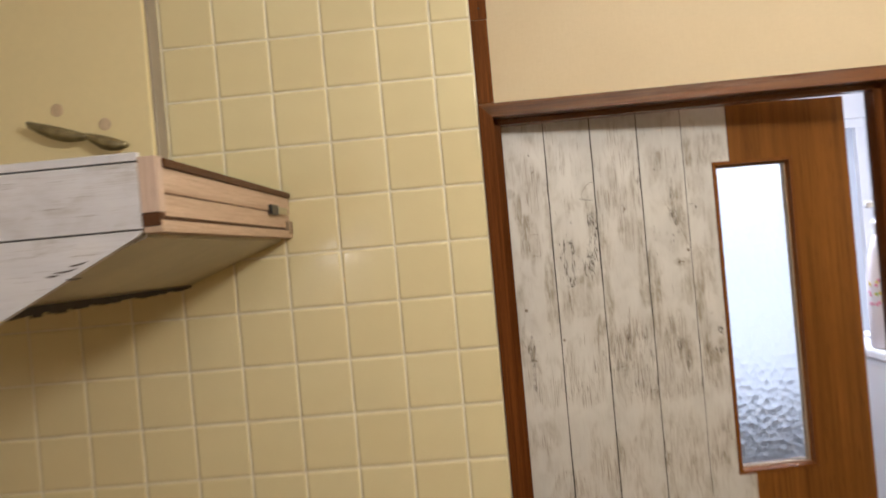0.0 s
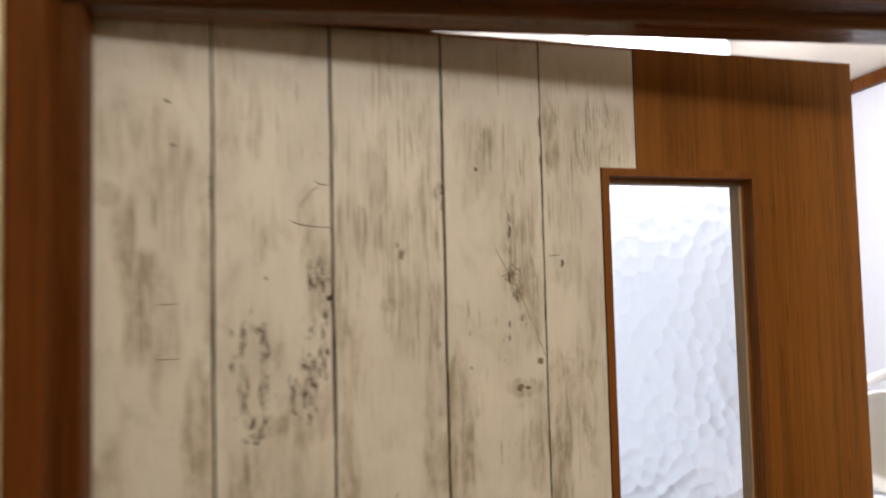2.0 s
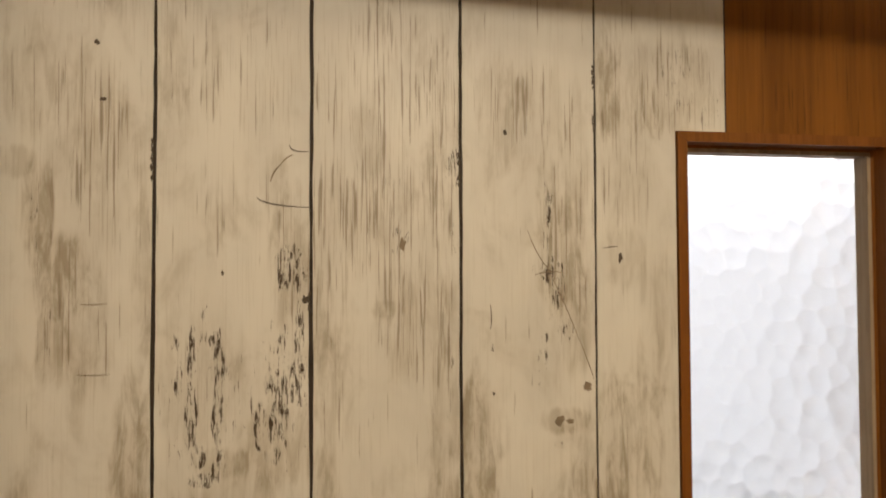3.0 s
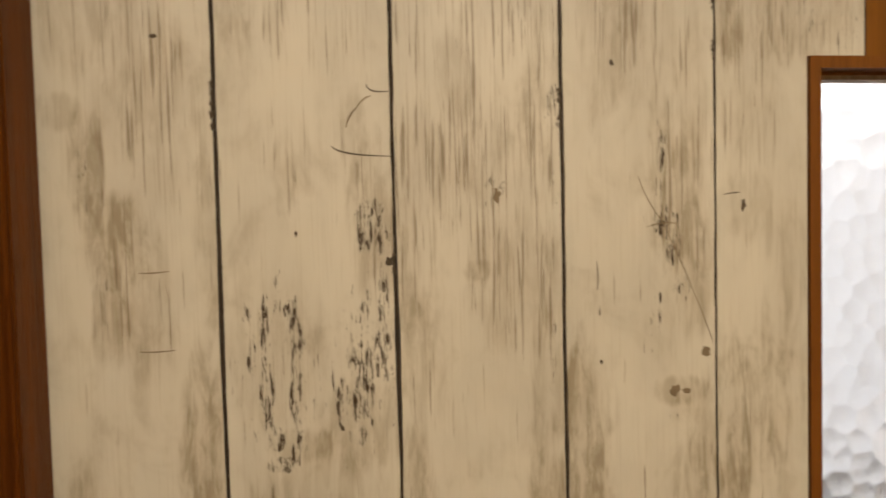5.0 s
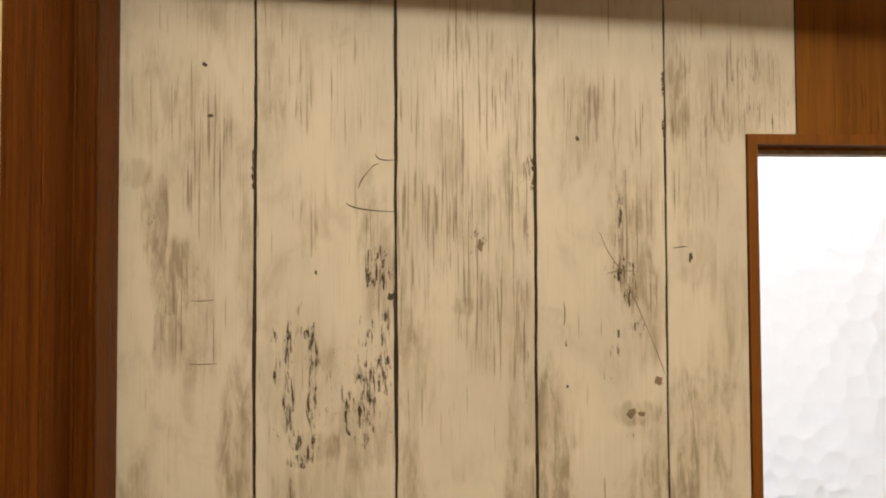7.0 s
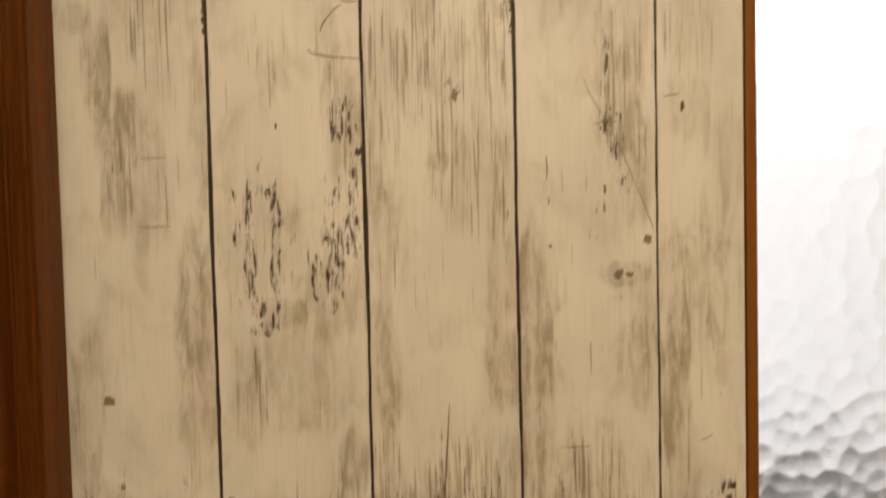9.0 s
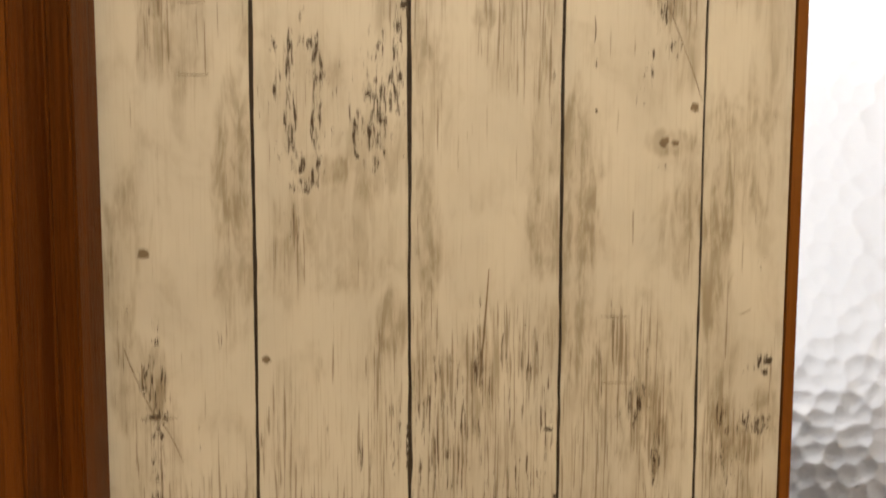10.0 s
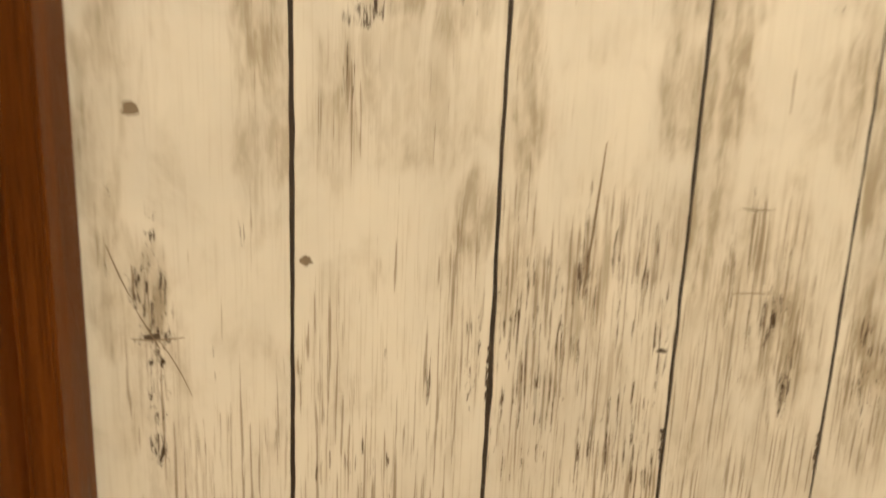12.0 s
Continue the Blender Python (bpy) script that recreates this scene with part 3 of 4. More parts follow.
def slab():
    """The door leaf with its glass opening, one closed mesh."""
    bm = bmesh.new()
    xs, zs = [0.0, G0 + 0.004, G1 - 0.004, DW], [0.006, GZ0 + 0.004, GZ1 - 0.004, DH]
    for y, flip in ((0.0, False), (DT, True)):
        g = [[bm.verts.new((x, y, z)) for z in zs] for x in xs]
        for a in range(3):
            for b in range(3):
                if (a, b) != (1, 1):
                    q = (g[a][b], g[a + 1][b], g[a + 1][b + 1], g[a][b + 1])
                    bm.faces.new(tuple(reversed(q)) if flip else q)
        if flip:
            back = g
        else:
            front = g
    ring = [(0, 0), (1, 0), (2, 0), (3, 0), (3, 1), (3, 2), (3, 3), (2, 3), (1, 3), (0, 3), (0, 2), (0, 1)]
    hole = [(1, 1), (2, 1), (2, 2), (1, 2)]
    for loop in (ring, hole):
        for (a, b), (c, d) in zip(loop, loop[1:] + loop[:1]):
            bm.faces.new((front[a][b], back[a][b], back[c][d], front[c][d]))
    bmesh.ops.recalc_face_normals(bm, faces=bm.faces)
    return bm


part("leaf", slab(), VENEER, door, "orange-brown veneered door leaf")
# bead round the glass: mitred, front a little proud, running back as the reveal
GLASS_Y = 0.0278
B = 0.0075


def bead(side):
    o = {"l": ((G0, GZ0), (G0, GZ1)), "r": ((G1, GZ1), (G1, GZ0)), "t": ((G0, GZ1), (G1, GZ1)), "b": ((G1, GZ0), (G0, GZ0))}[side]
    inw = {"l": (1, 0), "r": (-1, 0), "t": (0, -1), "b": (0, 1)}[side]
    (ax, az), (bx, bz) = o
    dx, dz = bx - ax, bz - az
    L = math.hypot(dx, dz)
    tx, tz = dx / L, dz / L
    bm = bmesh.new()
    prof = [(0.0, -0.0035), (B, -0.0035), (B, 0.011), (B + 0.002, 0.0125), (B + 0.002, GLASS_Y), (0.0045, GLASS_Y), (0.0045, 0.0), (0.0, 0.0)]
    rows = []
    for (px_, pz_), sgn in (((ax, az), 1), ((bx, bz), -1)):
        rows.append([bm.verts.new((px_ + inw[0] * d + sgn * tx * (d + 0.0001), y, pz_ + inw[1] * d + sgn * tz * (d + 0.0001))) for d, y in prof])
    n = len(prof)
    bm.faces.new(rows[0]), bm.faces.new(rows[1])
    for k in range(n):
        bm.faces.new((rows[0][k], rows[0][(k + 1) % n], rows[1][(k + 1) % n], rows[1][k]))
    bmesh.ops.recalc_face_normals(bm, faces=bm.faces)
    return bm


for sd in "lrtb":
    part("glazing_bead", bead(sd), BEAD, door)
for x0, x1, z0, z1 in ((G1 - 0.0125, G1 - 0.0095, GZ0 + 0.0126, GZ1 - 0.0126), (G0 + 0.0095, G0 + 0.0105, GZ0 + 0.0126, GZ1 - 0.0126), (G0 + 0.0095, G1 - 0.0095, GZ1 - 0.0124, GZ1 - 0.0095), (G0 + 0.0095, G1 - 0.0095, GZ0 + 0.0095, GZ0 + 0.0124)):
    part("reveal_strip", box_bm(x0, x1, 0.0125, GLASS_Y - 0.0005, z0, z1), REVEAL, door, "rough raw wood reveal strip")


def pebbled_pane(x0, x1, y0, y1, z0, z1, cell=0.0165, step=0.0016, depth=0.0011):
    """A pane whose front is pressed into shallow domed cells on a jittered hexagonal lattice."""
    rng = np.random.default_rng(7)
    cs = []
    for r in range(int((z1 - z0) / (cell * 0.866)) + 4):
        for c in range(int((x1 - x0) / cell) + 4):
            cs.append((x0 + cell * (c - 1 + 0.5 * (r % 2)), z0 + cell * 0.866 * (r - 1)))
    cs = np.array(cs) + rng.uniform(-0.36, 0.36, (len(cs), 2)) * cell
    nx, nz = int((x1 - x0) / step), int((z1 - z0) / step)
    gx, gz = np.meshgrid(np.linspace(x0, x1, nx), np.linspace(z0, z1, nz), indexing="ij")
    near = np.full(gx.shape, 9.0)
    for cx, cz in cs:
        near = np.minimum(near, (gx - cx) ** 2 + (gz - cz) ** 2)
    high = depth * np.clip(1 - near / (0.62 * cell) ** 2, -0.3, 1)
    front = np.stack([gx, y0 - high, gz], -1).reshape(-1, 3)
    verts = front.tolist() + [(x0, y1, z0), (x1, y1, z0), (x1, y1, z1), (x0, y1, z1)]
    k = np.arange(nx * nz).reshape(nx, nz)
    faces = np.stack([k[:-1, :-1], k[1:, :-1], k[1:, 1:], k[:-1, 1:]], -1).reshape(-1, 4).tolist()
    b = nx * nz
    faces += [[b, b + 3, b + 2, b + 1], k[:, 0][::-1].tolist() + [b, b + 1], k[:, -1].tolist() + [b + 2, b + 3], k[0].tolist() + [b + 3, b], k[-1][::-1].tolist() + [b + 1, b + 2]]
    me = mesh("pane", verts, faces, GLASS)
    for p in me.polygons:
        p.use_smooth = p.index < len(me.polygons) - 5
    return me


pane = new("pane", pebbled_pane(G0 + 0.005, G1 - 0.005, GLASS_Y + 0.0025, GLASS_Y + 0.0065, GZ0 + 0.005, GZ1 - 0.005))
pane.parent = door
tagged(pane, "pebbled pattern glass pane")
pane.visible_shadow = False

# the whitewashed boards of the facing sheet
SEAMS = [0.0993, 0.1987, 0.2998, 0.3968]
EDGE = 0.4975
WIDTHS = [0.0019, 0.0020, 0.0016, 0.0011]


def wobble(k, z, sharp=1.0):
    v = noise.noise((k * 7.3, z * 9, 0)) * 0.0009 + noise.noise((k * 3.1, z * 60, 4)) * 0.0005 * sharp
    chip = noise.noise((k * 5.7, z * 26, 9))
    return v + (0.0016 * (chip - 0.42) if chip > 0.42 else 0)


def board(k):
    lo = 0.0005 if k == 0 else SEAMS[k - 1] + WIDTHS[k - 1] / 2
    zs = [0.012 + (DH - 0.016) * n / 260 for n in range(261)]
    if k == 4:
        zs = sorted(zs + [GZ0 - 0.0006, GZ0 - 0.0002, GZ1 + 0.0002, GZ1 + 0.0006])
    bm = bmesh.new()
    rows = []
    for z in zs:
        a = lo + (0 if k == 0 else wobble(2 * k, z))
        if k == 4:
            b = G0 - 0.0006 if GZ0 - 0.0004 < z < GZ1 + 0.0004 else EDGE
        else:
            b = SEAMS[k] - WIDTHS[k] / 2 - wobble(2 * k + 1, z)
        rows.append([bm.verts.new(p) for p in ((a, -0.0004, z), (a + 0.0004, -0.0016, z), (b - 0.0004, -0.0016, z), (b, -0.0004, z))])
    for r, s in zip(rows, rows[1:]):
        for j in range(3):
            bm.faces.new((r[j], r[j + 1], s[j + 1], s[j]))
    bm.faces.new(rows[-1])
    bm.faces.new(list(reversed(rows[0])))
    return bm


for k in range(5):
    part("board", board(k), BOARDS[k], door, "whitewashed board with brown wear" if k == 0 else "")
for s_, w_ in zip(SEAMS, WIDTHS):
    part("seam", box_bm(s_ - 0.004, s_ + 0.004, -0.0009, -0.0001, 0.012, DH - 0.004), SEAM, door)
part("sheet_edge", box_bm(EDGE, EDGE + 0.0012, -0.0012, -0.0001, GZ1 + 0.001, DH - 0.004), SEAM, door)


# marks printed on the boards: thin scratches and small knots
def ribbon(points, w, y=-0.00175):
    bm = bmesh.new()
    rows = []
    pts = [Vector((p[0], 0, p[1])) for p in points]
    for k, p in enumerate(pts):
        way = (pts[min(k + 1, len(pts) - 1)] - pts[max(k - 1, 0)]).normalized()
        side = Vector((-way.z, 0, way.x)) * w / 2 * (0.35 + 0.65 * math.sin(math.pi * (k + 0.6) / (len(pts) + 0.2)))
        rows.append((bm.verts.new((p.x - side.x, y, p.z - side.z)), bm.verts.new((p.x + side.x, y, p.z + side.z))))
    for a, b in zip(rows, rows[1:]):
        bm.faces.new((a[0], a[1], b[1], b[0]))
    return bm


def blot(u, z, ru, rz, seed, n=22, rough=0.5, freq=1.4):
    bm = bmesh.new()
    vs = []
    for k in range(n):
        t = 2 * math.pi * k / n
        r = 0.72 + rough * noise.noise((math.cos(t) * freq + seed, math.sin(t) * freq, seed * 3.7))
        vs.append(bm.verts.new((u + ru * r * math.cos(t), -0.00172, z + rz * r * math.sin(t))))
    bm.faces.new(vs)
    return bm


def scratch(points, w, brown=False):
    part("scratch", ribbon(points, w), MARK_BROWN if brown else MARK, door)


def arc(a, b, c, n=10):
    """A smooth bend from a by b to c."""
    out = []
    for k in range(n + 1):
        t = k / n
        out.append(tuple((1 - t) ** 2 * p + 2 * t * (1 - t) * q + t * t * r for p, q, r in zip(a, b, c)))
    return out


scratch(arc((0.1635, 1.6165), (0.1665, 1.611), (0.1978, 1.6102)), 0.0010)
scratch(arc((0.1843, 1.6515), (0.1850, 1.646), (0.1970, 1.6475)), 0.0009)
scratch(arc((0.1722, 1.627), (0.1735, 1.634), (0.1790, 1.6385)), 0.0012, True)
scratch(arc((0.1785, 1.638), (0.182, 1.644), (0.1868, 1.6448)), 0.0010, True)
scratch(arc((0.3470, 1.596), (0.352, 1.580), (0.3640, 1.566)), 0.0007, True)
scratch(arc((0.3600, 1.572), (0.374, 1.545), (0.3840, 1.519)), 0.0007, True)
scratch(arc((0.3840, 1.520), (0.390, 1.505), (0.3945, 1.492)), 0.0007, True)
scratch(arc((0.3520, 1.565), (0.362, 1.569), (0.3730, 1.5665)), 0.0008, True)
scratch(arc((0.4020, 1.5838), (0.408, 1.585), (0.4130, 1.5850)), 0.0008)
scratch(arc((0.2513, 1.380), (0.2495, 1.350), (0.2453, 1.300)), 0.0013, True)
scratch(arc((0.0555, 1.5475), (0.062, 1.5468), (0.0720, 1.5480)), 0.0008, True)
scratch(arc((0.0540, 1.5035), (0.063, 1.5025), (0.0735, 1.5035)), 0.0008, True)
scratch(arc((0.3200, 1.545), (0.3215, 1.535), (0.3200, 1.528)), 0.0008)
scratch(arc((0.3272, 1.3472), (0.3379, 1.346), (0.3482, 1.3466)), 0.0007, True)
scratch(arc((0.327, 1.3009), (0.3412, 1.3014), (0.3552, 1.3004)), 0.0007, True)
scratch(arc((0.0257, 1.2852), (0.0369, 1.2835), (0.0497, 1.2853)), 0.0008, True)
scratch(arc((0.0172, 1.3303), (0.0211, 1.3178), (0.0264, 1.3056)), 0.0008, True)
scratch(arc((0.0386, 1.2834), (0.0468, 1.2705), (0.0522, 1.2549)), 0.0006, True)
scratch(arc((0.0277, 1.3206), (0.0281, 1.3124), (0.0274, 1.3027)), 0.0011, True)
scratch(arc((0.4254, 1.347), (0.4302, 1.3473), (0.4347, 1.3511)), 0.0006, True)
scratch(arc((0.3359, 1.3483), (0.3372, 1.3314), (0.3366, 1.3144)), 0.0007, True)
scratch(arc((0.0283, 1.2999), (0.0337, 1.2889), (0.0385, 1.2798)), 0.0007, True)
# knots
for n, (u, z, ru, rz, br) in enumerate(((0.3896, 1.487, 0.0042, 0.0042, 1), (0.3690, 1.464, 0.0052, 0.0040, 1), (0.3770, 1.4635, 0.0040, 0.0024, 1), (0.4148, 1.577, 0.0022, 0.0042, 0), (0.1948, 1.549, 0.0032, 0.0048, 0), (0.0303, 1.391, 0.0058, 0.0042, 1), (0.1060, 1.322, 0.0044, 0.0030, 1), (0.4481, 1.314, 0.0034, 0.0040, 0), (0.4455, 1.306, 0.0028, 0.0026, 0), (0.0353, 1.286, 0.0052, 0.0022, 0), (0.2927, 1.270, 0.0040, 0.0018, 0), (0.3623, 1.567, 0.0030, 0.0030, 0), (0.2594, 1.586, 0.0030, 0.0050, 1), (0.331, 1.664, 0.0018, 0.0030, 0), (0.0640, 1.714, 0.0018, 0.0026, 0), (0.0680, 1.678, 0.0026, 0.0020, 0), (0.322, 1.484, 0.0012, 0.0018, 0), (0.142, 1.567, 0.0014, 0.0020, 0))):
    part("knot", blot(u, z, ru, rz, n + 1.0), MARK_BROWN if br else MARK, door)
# chipped dark stretches beside the seams
for n, (k, z, h) in enumerate(((0, 1.640, 0.026), (2, 1.637, 0.024), (3, 1.705, 0.016), (3, 1.672, 0.012), (1, 1.548, 0.012), (3, 1.205, 0.022), (2, 1.215, 0.018), (1, 1.262, 0.030))):
    for q in range(5):
        zz = z + h * (q - 2) / 4.5
        part("chip", blot(SEAMS[k] - 0.0014 - 0.0008 * noise.noise((n, q, 3.3)), zz, 0.0013 + 0.0007 * noise.noise((q, n, 1.7)), h / 7, n * 7.0 + q + 20.0, 18, 0.8, 2.0), MARK, door)

# hinges on the far edge
for z in (0.25, 1.50):
    part("hinge", lathe_bm([(0.004, 0), (0.005, 0.002), (0.005, 0.078), (0.004, 0.08)], 12, origin=(-0.0035, DT + 0.008, z)), BRONZE, door, smooth=False)

# ---- the cooker hood ----
HR, HF, HB = -0.385, 0.925, 1.597      # its right side, front and back
H0, H1 = 1.588, 1.676                  # lower and upper edge of the side
HL = -1.185
hood = thing("range_hood", "cooker hood boxed in whitewashed boards and raw pine", "range hood")
prof = [(HR - 0.024, H1 - 0.008), (HL, H1 - 0.008), (HL, H0), (HL + 0.20, 1.507), (HR - 0.215, 1.507), (HR - 0.024, H0 - 0.009)]
part("canopy", prism_bm(prof, "y", HF + 0.014, HB), OLIVE, hood, "olive enamelled metal canopy with slanted sides")
# the ragged filter edge that hangs from the canopy's lower edge
bm = bmesh.new()
random.seed(9)
for n in range(30):
    y = HF + 0.020 + 0.0216 * n
    drop = 0.006 + 0.008 * (1 - n / 30) + random.uniform(-0.002, 0.003)
    box_bm(HR - 0.2175, HR - 0.2125, y, y + 0.0214, 1.5066 - drop, 1.5066, bm=bm)
part("filter_edge", bm, SEAM, hood, "dark ragged filter edge")

# side boards
part("corner_post", box_bm(HR - 0.022, HR + 0.001, HF + 0.0005, HF + 0.020, H0 + 0.020, H1, 0.001), PINE_Z, hood, "raw pine corner post")
part("corner_block", box_bm(HR - 0.022, HR + 0.0005, HF + 0.0008, HF + 0.0195, H0 + 0.004, H0 + 0.0195, 0.001), DARKWOOD, hood)
part("side_board", box_bm(HR - 0.018, HR - 0.001, HF + 0.021, HB, H0 + 0.045, H1 - 0.012, 0.001), PINE, hood, "raw pine side board")
part("side_board", box_bm(HR - 0.018, HR - 0.003, HF + 0.021, HB, H0 + 0.016, H0 + 0.0435, 0.001), PINE, hood, "raw pine side board with a brown knot")
part("top_strip", box_bm(HR - 0.020, HR + 0.003, HF + 0.021, HB, H1 - 0.0115, H1 - 0.001, 0.001), DARKWOOD, hood, "dark brown edge strip")
part("gap_strip", box_bm(HR - 0.020, HR - 0.006, HF + 0.021, HB, H0 + 0.011, H0 + 0.0155), DARKWOOD, hood)
part("bottom_batten", box_bm(HR - 0.022, HR + 0.002, HF + 0.003, HB, H0 - 0.004, H0 + 0.0105, 0.001), PINE, hood, "raw pine bottom batten")
part("end_block", box_bm(HR - 0.010, HR + 0.004, HB - 0.030, HB - 0.001, H0 + 0.004, H0 + 0.030, 0.002), REVEAL, hood)
part("latch", box_bm(HR - 0.002, HR + 0.006, HB - 0.16, HB - 0.115, H0 + 0.038, H0 + 0.056, 0.001), BLACK, hood, "small black latch")
part("latch_plate", box_bm(HR - 0.001, HR + 0.005, HB - 0.112, HB - 0.04, H0 + 0.040, H0 + 0.054, 0.001), STEEL, hood, "small steel latch plate")
# front boards: upper edge, middle board, lower board with its slanting end
part("fascia_board", box_bm(HL, HR - 0.0225, HF, HF + 0.012, H1 - 0.0045, H1 + 0.006, 0.0008), BOARD_X, hood)
part("fascia_board", box_bm(HL, HR - 0.0225, HF, HF + 0.012, H0 + 0.0015, H1 - 0.0065, 0.0008), BOARD_X, hood, "whitewashed fascia board")
part("fascia_board", prism_bm([(HL, H0 - 0.0005), (HR - 0.0225, H0 - 0.0005), (HR - 0.030, H0 - 0.008), (HR - 0.205, H0 - 0.095), (HL, H0 - 0.095)], "y", HF, HF + 0.012, 0.0006), BOARD_X, hood, "whitewashed fascia board with a slanting end")
part("fascia_board", prism_bm([(HL, H0 - 0.0975), (HR - 0.209, H0 - 0.0975), (HR - 0.26, H0 - 0.12), (HL, H0 - 0.12)], "y", HF, HF + 0.012), BOARD_X, hood)
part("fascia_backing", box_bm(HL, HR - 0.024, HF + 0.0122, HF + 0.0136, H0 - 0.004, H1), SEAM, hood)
for a, b, c in (((-0.520, 1.546), (-0.505, 1.545), (-0.492, 1.549)), ((-0.500, 1.5525), (-0.490, 1.5525), (-0.478, 1.556)), ((-0.505, 1.537), (-0.495, 1.536), (-0.487, 1.537)), ((-0.530, 1.5425), (-0.522, 1.541), (-0.515, 1.5425))):
    part("scratch", ribbon(arc(a, b, c, 6), 0.0022, HF - 0.0004), MARK, hood)

# ---- the wall cabinet over the hood ----
CX, CF = -0.622, 1.532
cab = thing("wall_cabinet", "cream glossy wall cabinet with an old bronze handle", "cabinet")
part("carcass", box_bm(-1.35, CX, CF + 0.018, 1.598, 1.735, 2.36, 0.002), CABINET_EDGE, cab, "grey edged carcass")
dcab = part("cabinet_door", box_bm(-1.345, CX - 0.004, CF, CF + 0.0165, 1.738, 2.355, 0.003), CABINET, cab, "cream enamelled door")
hz = 1.825


def leaf_grip(x0, x1, z, sag):
    bm = bmesh.new()
    n = 12
    rows = []
    for k in range(n + 1):
        t = k / n
        w = 0.004 + 0.014 * math.sin(math.pi * (0.12 + 0.8 * t)) ** 1.2
        x = x0 + (x1 - x0) * t
        c = z - 0.30 * (x - x0) - sag * math.sin(math.pi * t)
        rows.append([bm.verts.new(p) for p in ((x, CF - 0.022, c + w * 0.55), (x, CF - 0.030, c), (x, CF - 0.022, c - w), (x, CF - 0.014, c))])
    for a, b in zip(rows, rows[1:]):
        for j in range(4):
            bm.faces.new((a[j], a[(j + 1) % 4], b[(j + 1) % 4], b[j]))
    bm.faces.new(rows[0]), bm.faces.new(rows[-1])
    bmesh.ops.recalc_face_normals(bm, faces=bm.faces)
    return bm


part("handle", leaf_grip(-0.862, -0.742, hz + 0.024, 0.004), BRONZE, dcab, "aged bronze leaf-shaped handle", True)
part("handle", leaf_grip(-0.748, -0.668, hz - 0.010, 0.003), BRONZE, dcab, "aged bronze leaf-shaped handle", True)
STAIN = plain("stained_filler", (0.62, 0.47, 0.30), 0.5, 0.15, 60)
for x, z in ((-0.8125, 1.874), (-0.719, 1.8375)):
    part("hole_cover", lathe_bm([(0.0125, 0), (0.0125, 0.0008), (0.0105, 0.0014)], 20), STAIN, dcab, "brown stained cover of an old screw hole").matrix_local = pose(x, CF + 0.0002, z, 90, 0, 0)
for x in (-0.815, -0.728):
    part("handle_stud", lathe_bm([(0.006, 0), (0.006, 0.012), (0.004, 0.02)], 12), BRONZE, dcab).matrix_local = pose(x, CF, hz + 0.024 - 0.30 * (x + 0.862), 90, 0, 0)

# ---- the washroom's things ----
MX0, MY0, MY1, MZ = 1.036, 1.93, 2.60, 1.160
wm = thing("washing_machine", "white top-loading washing machine against the wall", "washing machine")
part("body", box_bm(MX0, WX1 - 0.04, MY0, MY1, 0.04, MZ - 0.03, 0.012), WHITE_PLASTIC, wm)
part("top_panel", box_bm(MX0 - 0.008, WX1 - 0.04, MY0 - 0.004, MY1 + 0.004, MZ - 0.029, MZ, 0.008), WHITE_PLASTIC, wm)
part("lid", box_bm(MX0 + 0.08, WX1 - 0.10, MY0 + 0.06, MY1 - 0.06, MZ + 0.0005, MZ + 0.010, 0.004), WHITE_PLASTIC, wm)
for y in (MY0 + 0.05, MY1 - 0.05):
    part("foot", lathe_bm([(0.025, 0), (0.025, 0.03), (0.018, 0.042)], 16, origin=(MX0 + 0.06, y, 0)), BLACK, wm)

bx, by = 1.088, 2.25
bottle = thing("pump_bottle", "pale pink pump bottle with a floral print", "bottle")
part("bottle_body", lathe_bm([(0.046, 0), (0.051, 0.006), (0.0525, 0.10), (0.050, 0.19), (0.042, 0.25), (0.028, 0.30), (0.024, 0.31)], 32, origin=(bx, by, MZ + 0.0005)), PINK_WHITE, bottle, smooth=True)
part("collar", lathe_bm([(0.026, 0.311), (0.027, 0.345), (0.020, 0.352), (0.009, 0.356), (0.009, 0.384)], 24, origin=(bx, by, MZ + 0.0005)), WHITE_PLASTIC, bottle)
part("pump_head", box_bm(bx - 0.040, bx + 0.016, by - 0.011, by + 0.011, MZ + 0.3845, MZ + 0.404, 0.005), WHITE_PLASTIC, bottle, "white pump head with a short spout")
random.seed(4)
for n in range(34):
    t, z = math.radians(random.uniform(180, 350)), random.choice((random.uniform(0.12, 0.19), random.uniform(0.15, 0.19)))
    r = 0.0527 - 0.0275 * (z - 0.10)
    bm = lathe_bm([(0.0048, 0), (0.0040, 0.0008), (0.0015, 0.0012)], 8)
    part("print_flower", bm, random.choice((PINK, PINK, YELLOW, GREEN)), bottle).matrix_local = pose(bx + r * math.cos(t), by + r * math.sin(t), MZ + z, 0, 90, math.degrees(t))

basin = thing("wash_basin", "pale grey plastic wash basin propped upright", "basin")
bm = lathe_bm([(0.085, 0.0), (0.105, 0.012), (0.135, 0.085), (0.142, 0.088), (0.142, 0.092), (0.131, 0.091), (0.101, 0.018), (0.080, 0.006)], 40)
part("bowl", bm, GREY_PLASTIC, basin, smooth=True).matrix_local = pose(1.310, 2.38, MZ + 0.0965, 0, -80, 40) @ Matrix.Scale(0.66, 4)
hose = thing("water_hose", "white plastic water hose bending over the machine", "hose")
part("tube", tube_bm(arc((1.70, 2.55, 1.24), (1.28, 2.47, 1.54), (1.165, 2.40, MZ + 0.0115), 18), 0.011), WHITE_PLASTIC, hose, smooth=True)
towel = thing("folded_towel", "white towel with dark stripes folded on the machine", "towel")
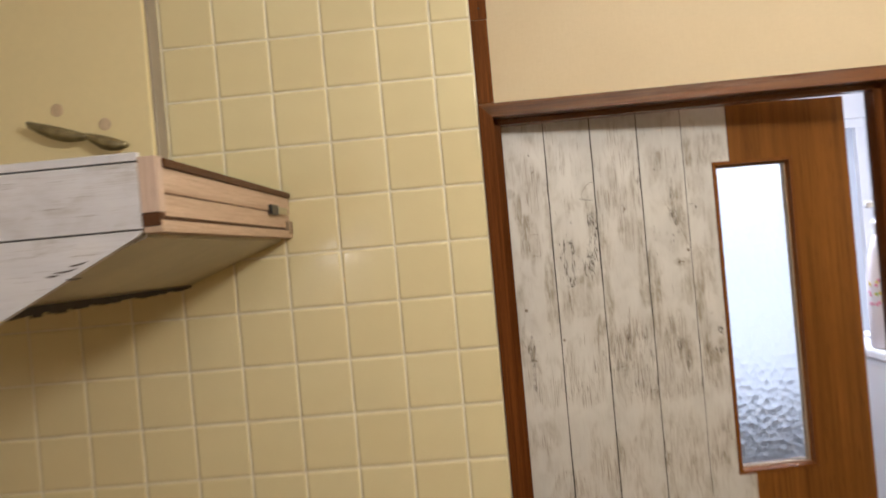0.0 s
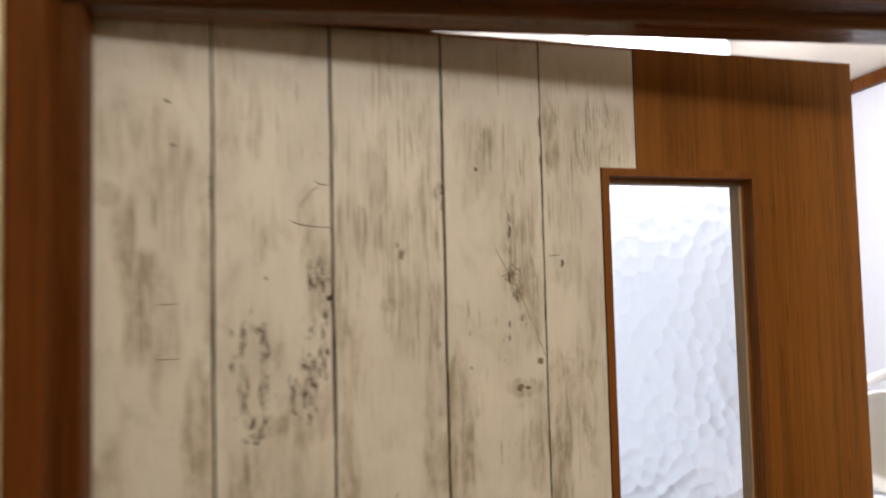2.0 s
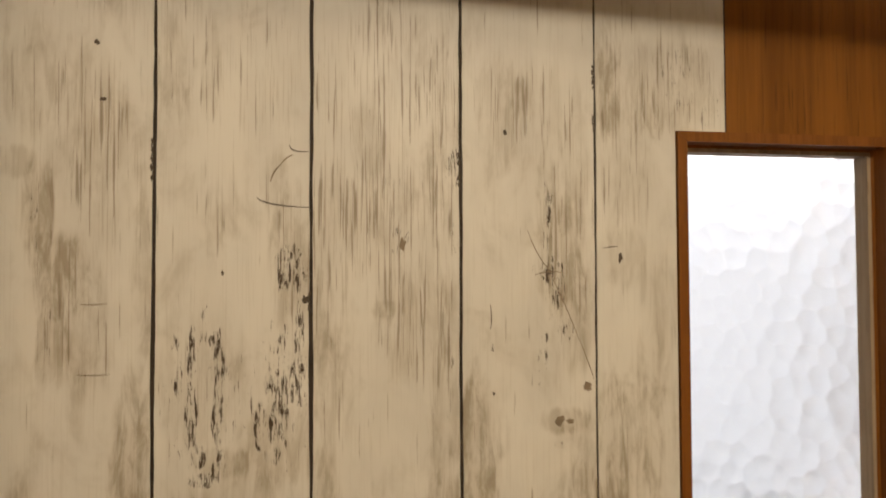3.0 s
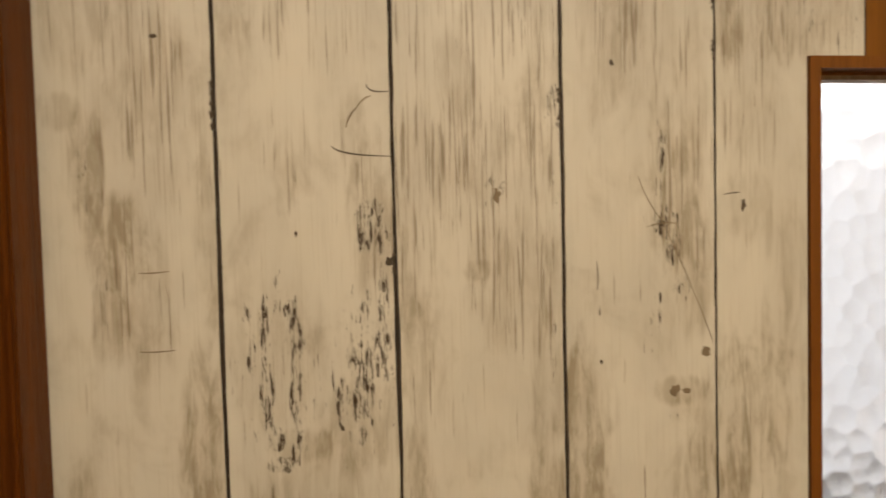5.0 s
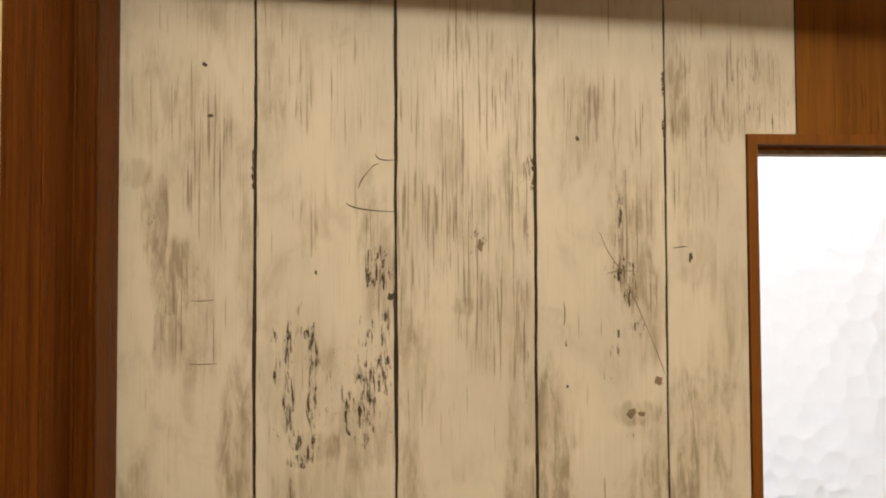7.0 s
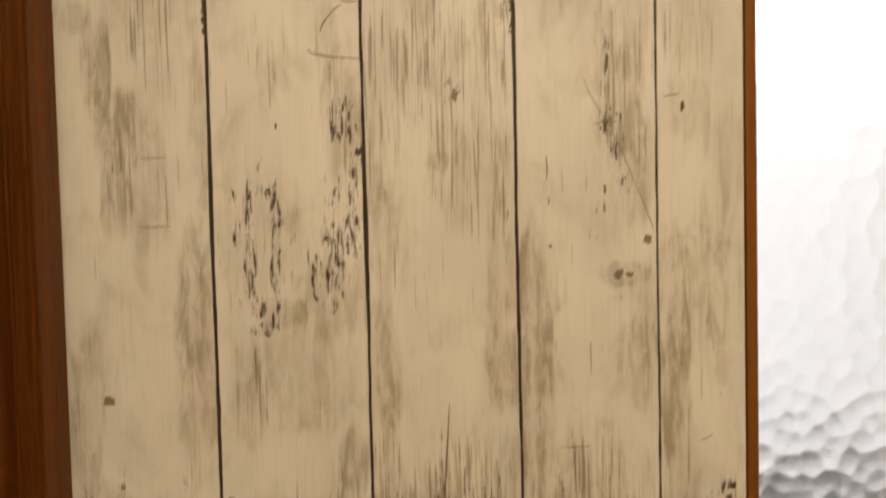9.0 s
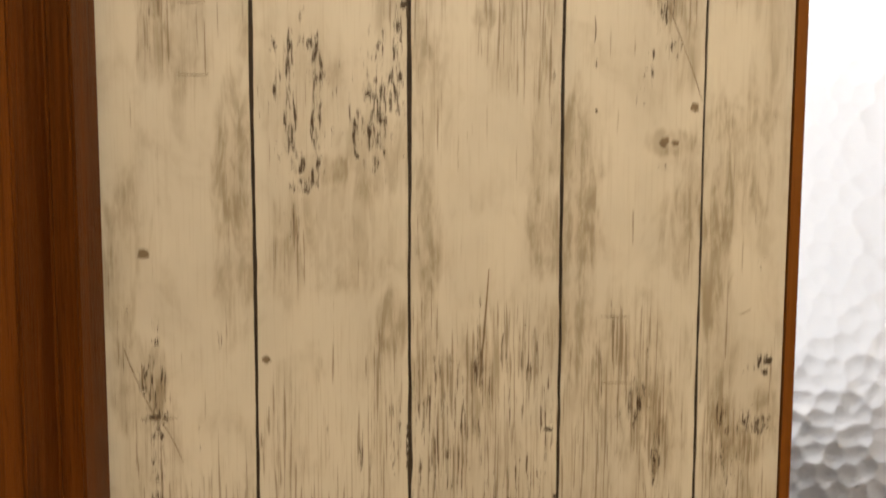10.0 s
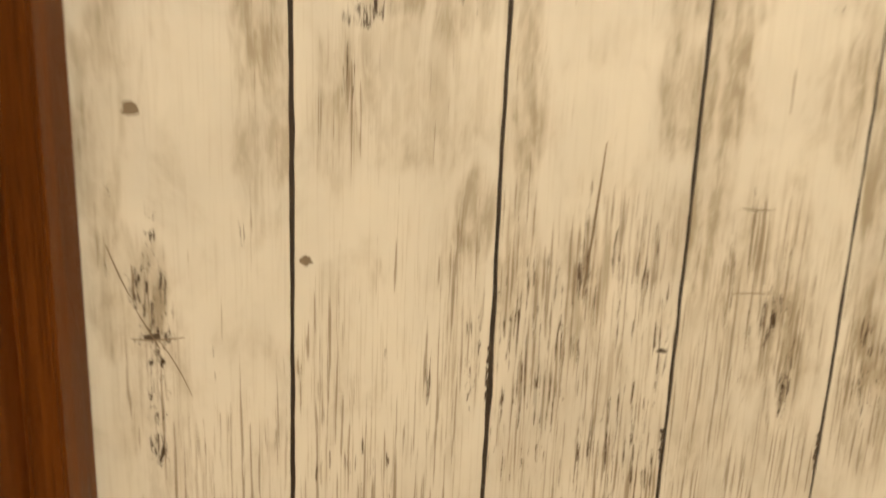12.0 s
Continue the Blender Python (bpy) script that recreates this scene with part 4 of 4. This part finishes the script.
part("towel_fold", box_bm(1.075, 1.25, 1.97, 2.14, MZ + 0.0005, MZ + 0.030, 0.010), CLOTH, towel)
for n in range(3):
    part("stripe", box_bm(1.0745, 1.2505, 2.00 + 0.04 * n, 2.012 + 0.04 * n, MZ + 0.006, MZ + 0.0306, 0.003), STRIPE, towel)

lampy = thing("ceiling_lamp", "round white glowing ceiling lamp", "ceiling lamp")
part("lamp_base", lathe_bm([(0.12, 0), (0.13, 0.02), (0.13, 0.0295)], 32, origin=(0.97, 2.75, WZ - 0.0305)), WHITE_PLASTIC, lampy)
part("diffuser", lathe_bm([(0.13, 0), (0.19, 0.006), (0.212, 0.022), (0.212, 0.034), (0.18, 0.042)], 48, origin=(0.97, 2.75, WZ - 0.074)), LAMP_GLOW, lampy, "glowing white diffuser", True)

# ---- the wall tiles ----
PITCH, JOINT, FACE = 0.110, 0.0037, 1.600


def tile_mesh(w, h, name="tile"):
    """One glazed tile: a pillow edge, its face outwards (-y); origin at its middle."""
    rings = ((0.0, 0.006), (0.0, 0.0021), (0.0010, 0.0009), (0.0022, 0.00028), (0.0042, 0.0))
    verts, faces = [], []
    for inset, y in rings:
        a, b, c = w / 2 - inset, h / 2 - inset, 0.0022
        for px_, pz_ in ((-a + c, -b), (a - c, -b), (a, -b + c), (a, b - c), (a - c, b), (-a + c, b), (-a, b - c), (-a, -b + c)):
            verts.append((px_, y, pz_))
    n = 8
    for r in range(len(rings) - 1):
        for k in range(n):
            faces.append((r * n + k, r * n + (k + 1) % n, (r + 1) * n + (k + 1) % n, (r + 1) * n + k))
    faces.append(tuple((len(rings) - 1) * n + k for k in range(n)))
    me = mesh(name, verts, faces, TILE)
    bm = bmesh.new()
    bm.from_mesh(me)
    bmesh.ops.recalc_face_normals(bm, faces=bm.faces)
    bm.to_mesh(me)
    bm.free()
    for p in me.polygons:
        p.use_smooth = len(p.vertices) == 4
    return me


full, cut = tile_mesh(PITCH - JOINT, PITCH - JOINT), tile_mesh(0.0795 - JOINT / 2, PITCH - JOINT)
rest_v, rest_f = [], []
random.seed(3)
for k in range(-1, 16):
    for c in range(-6, 15):
        z = 1.66 - PITCH * c - PITCH / 2
        if z + PITCH / 2 > KZ:
            continue
        if k < 0:
            x, me = -0.07 + JOINT / 2 + (0.0795 - JOINT / 2) / 2, cut
        else:
            x, me = -0.07 - PITCH * k - PITCH / 2, full
        m = pose(x, FACE + random.uniform(-0.0003, 0.0003), z, random.uniform(-0.22, 0.22), 0, random.uniform(-0.22, 0.22))
        if k < 9 and -5 <= c < 9:
            ob = new("tile", me)
            ob.parent = tile_wall
            ob.matrix_local = m
        else:
            base = len(rest_v)
            rest_v += [tuple(m @ v.co) for v in me.vertices]
            rest_f += [tuple(base + i for i in p.vertices) for p in me.polygons]
rest = new("tile_field", mesh("tile_field", rest_v, rest_f, TILE))
rest.parent = tile_wall
tagged(rest, "yellow glazed tiles further along the wall", kind="stuff")
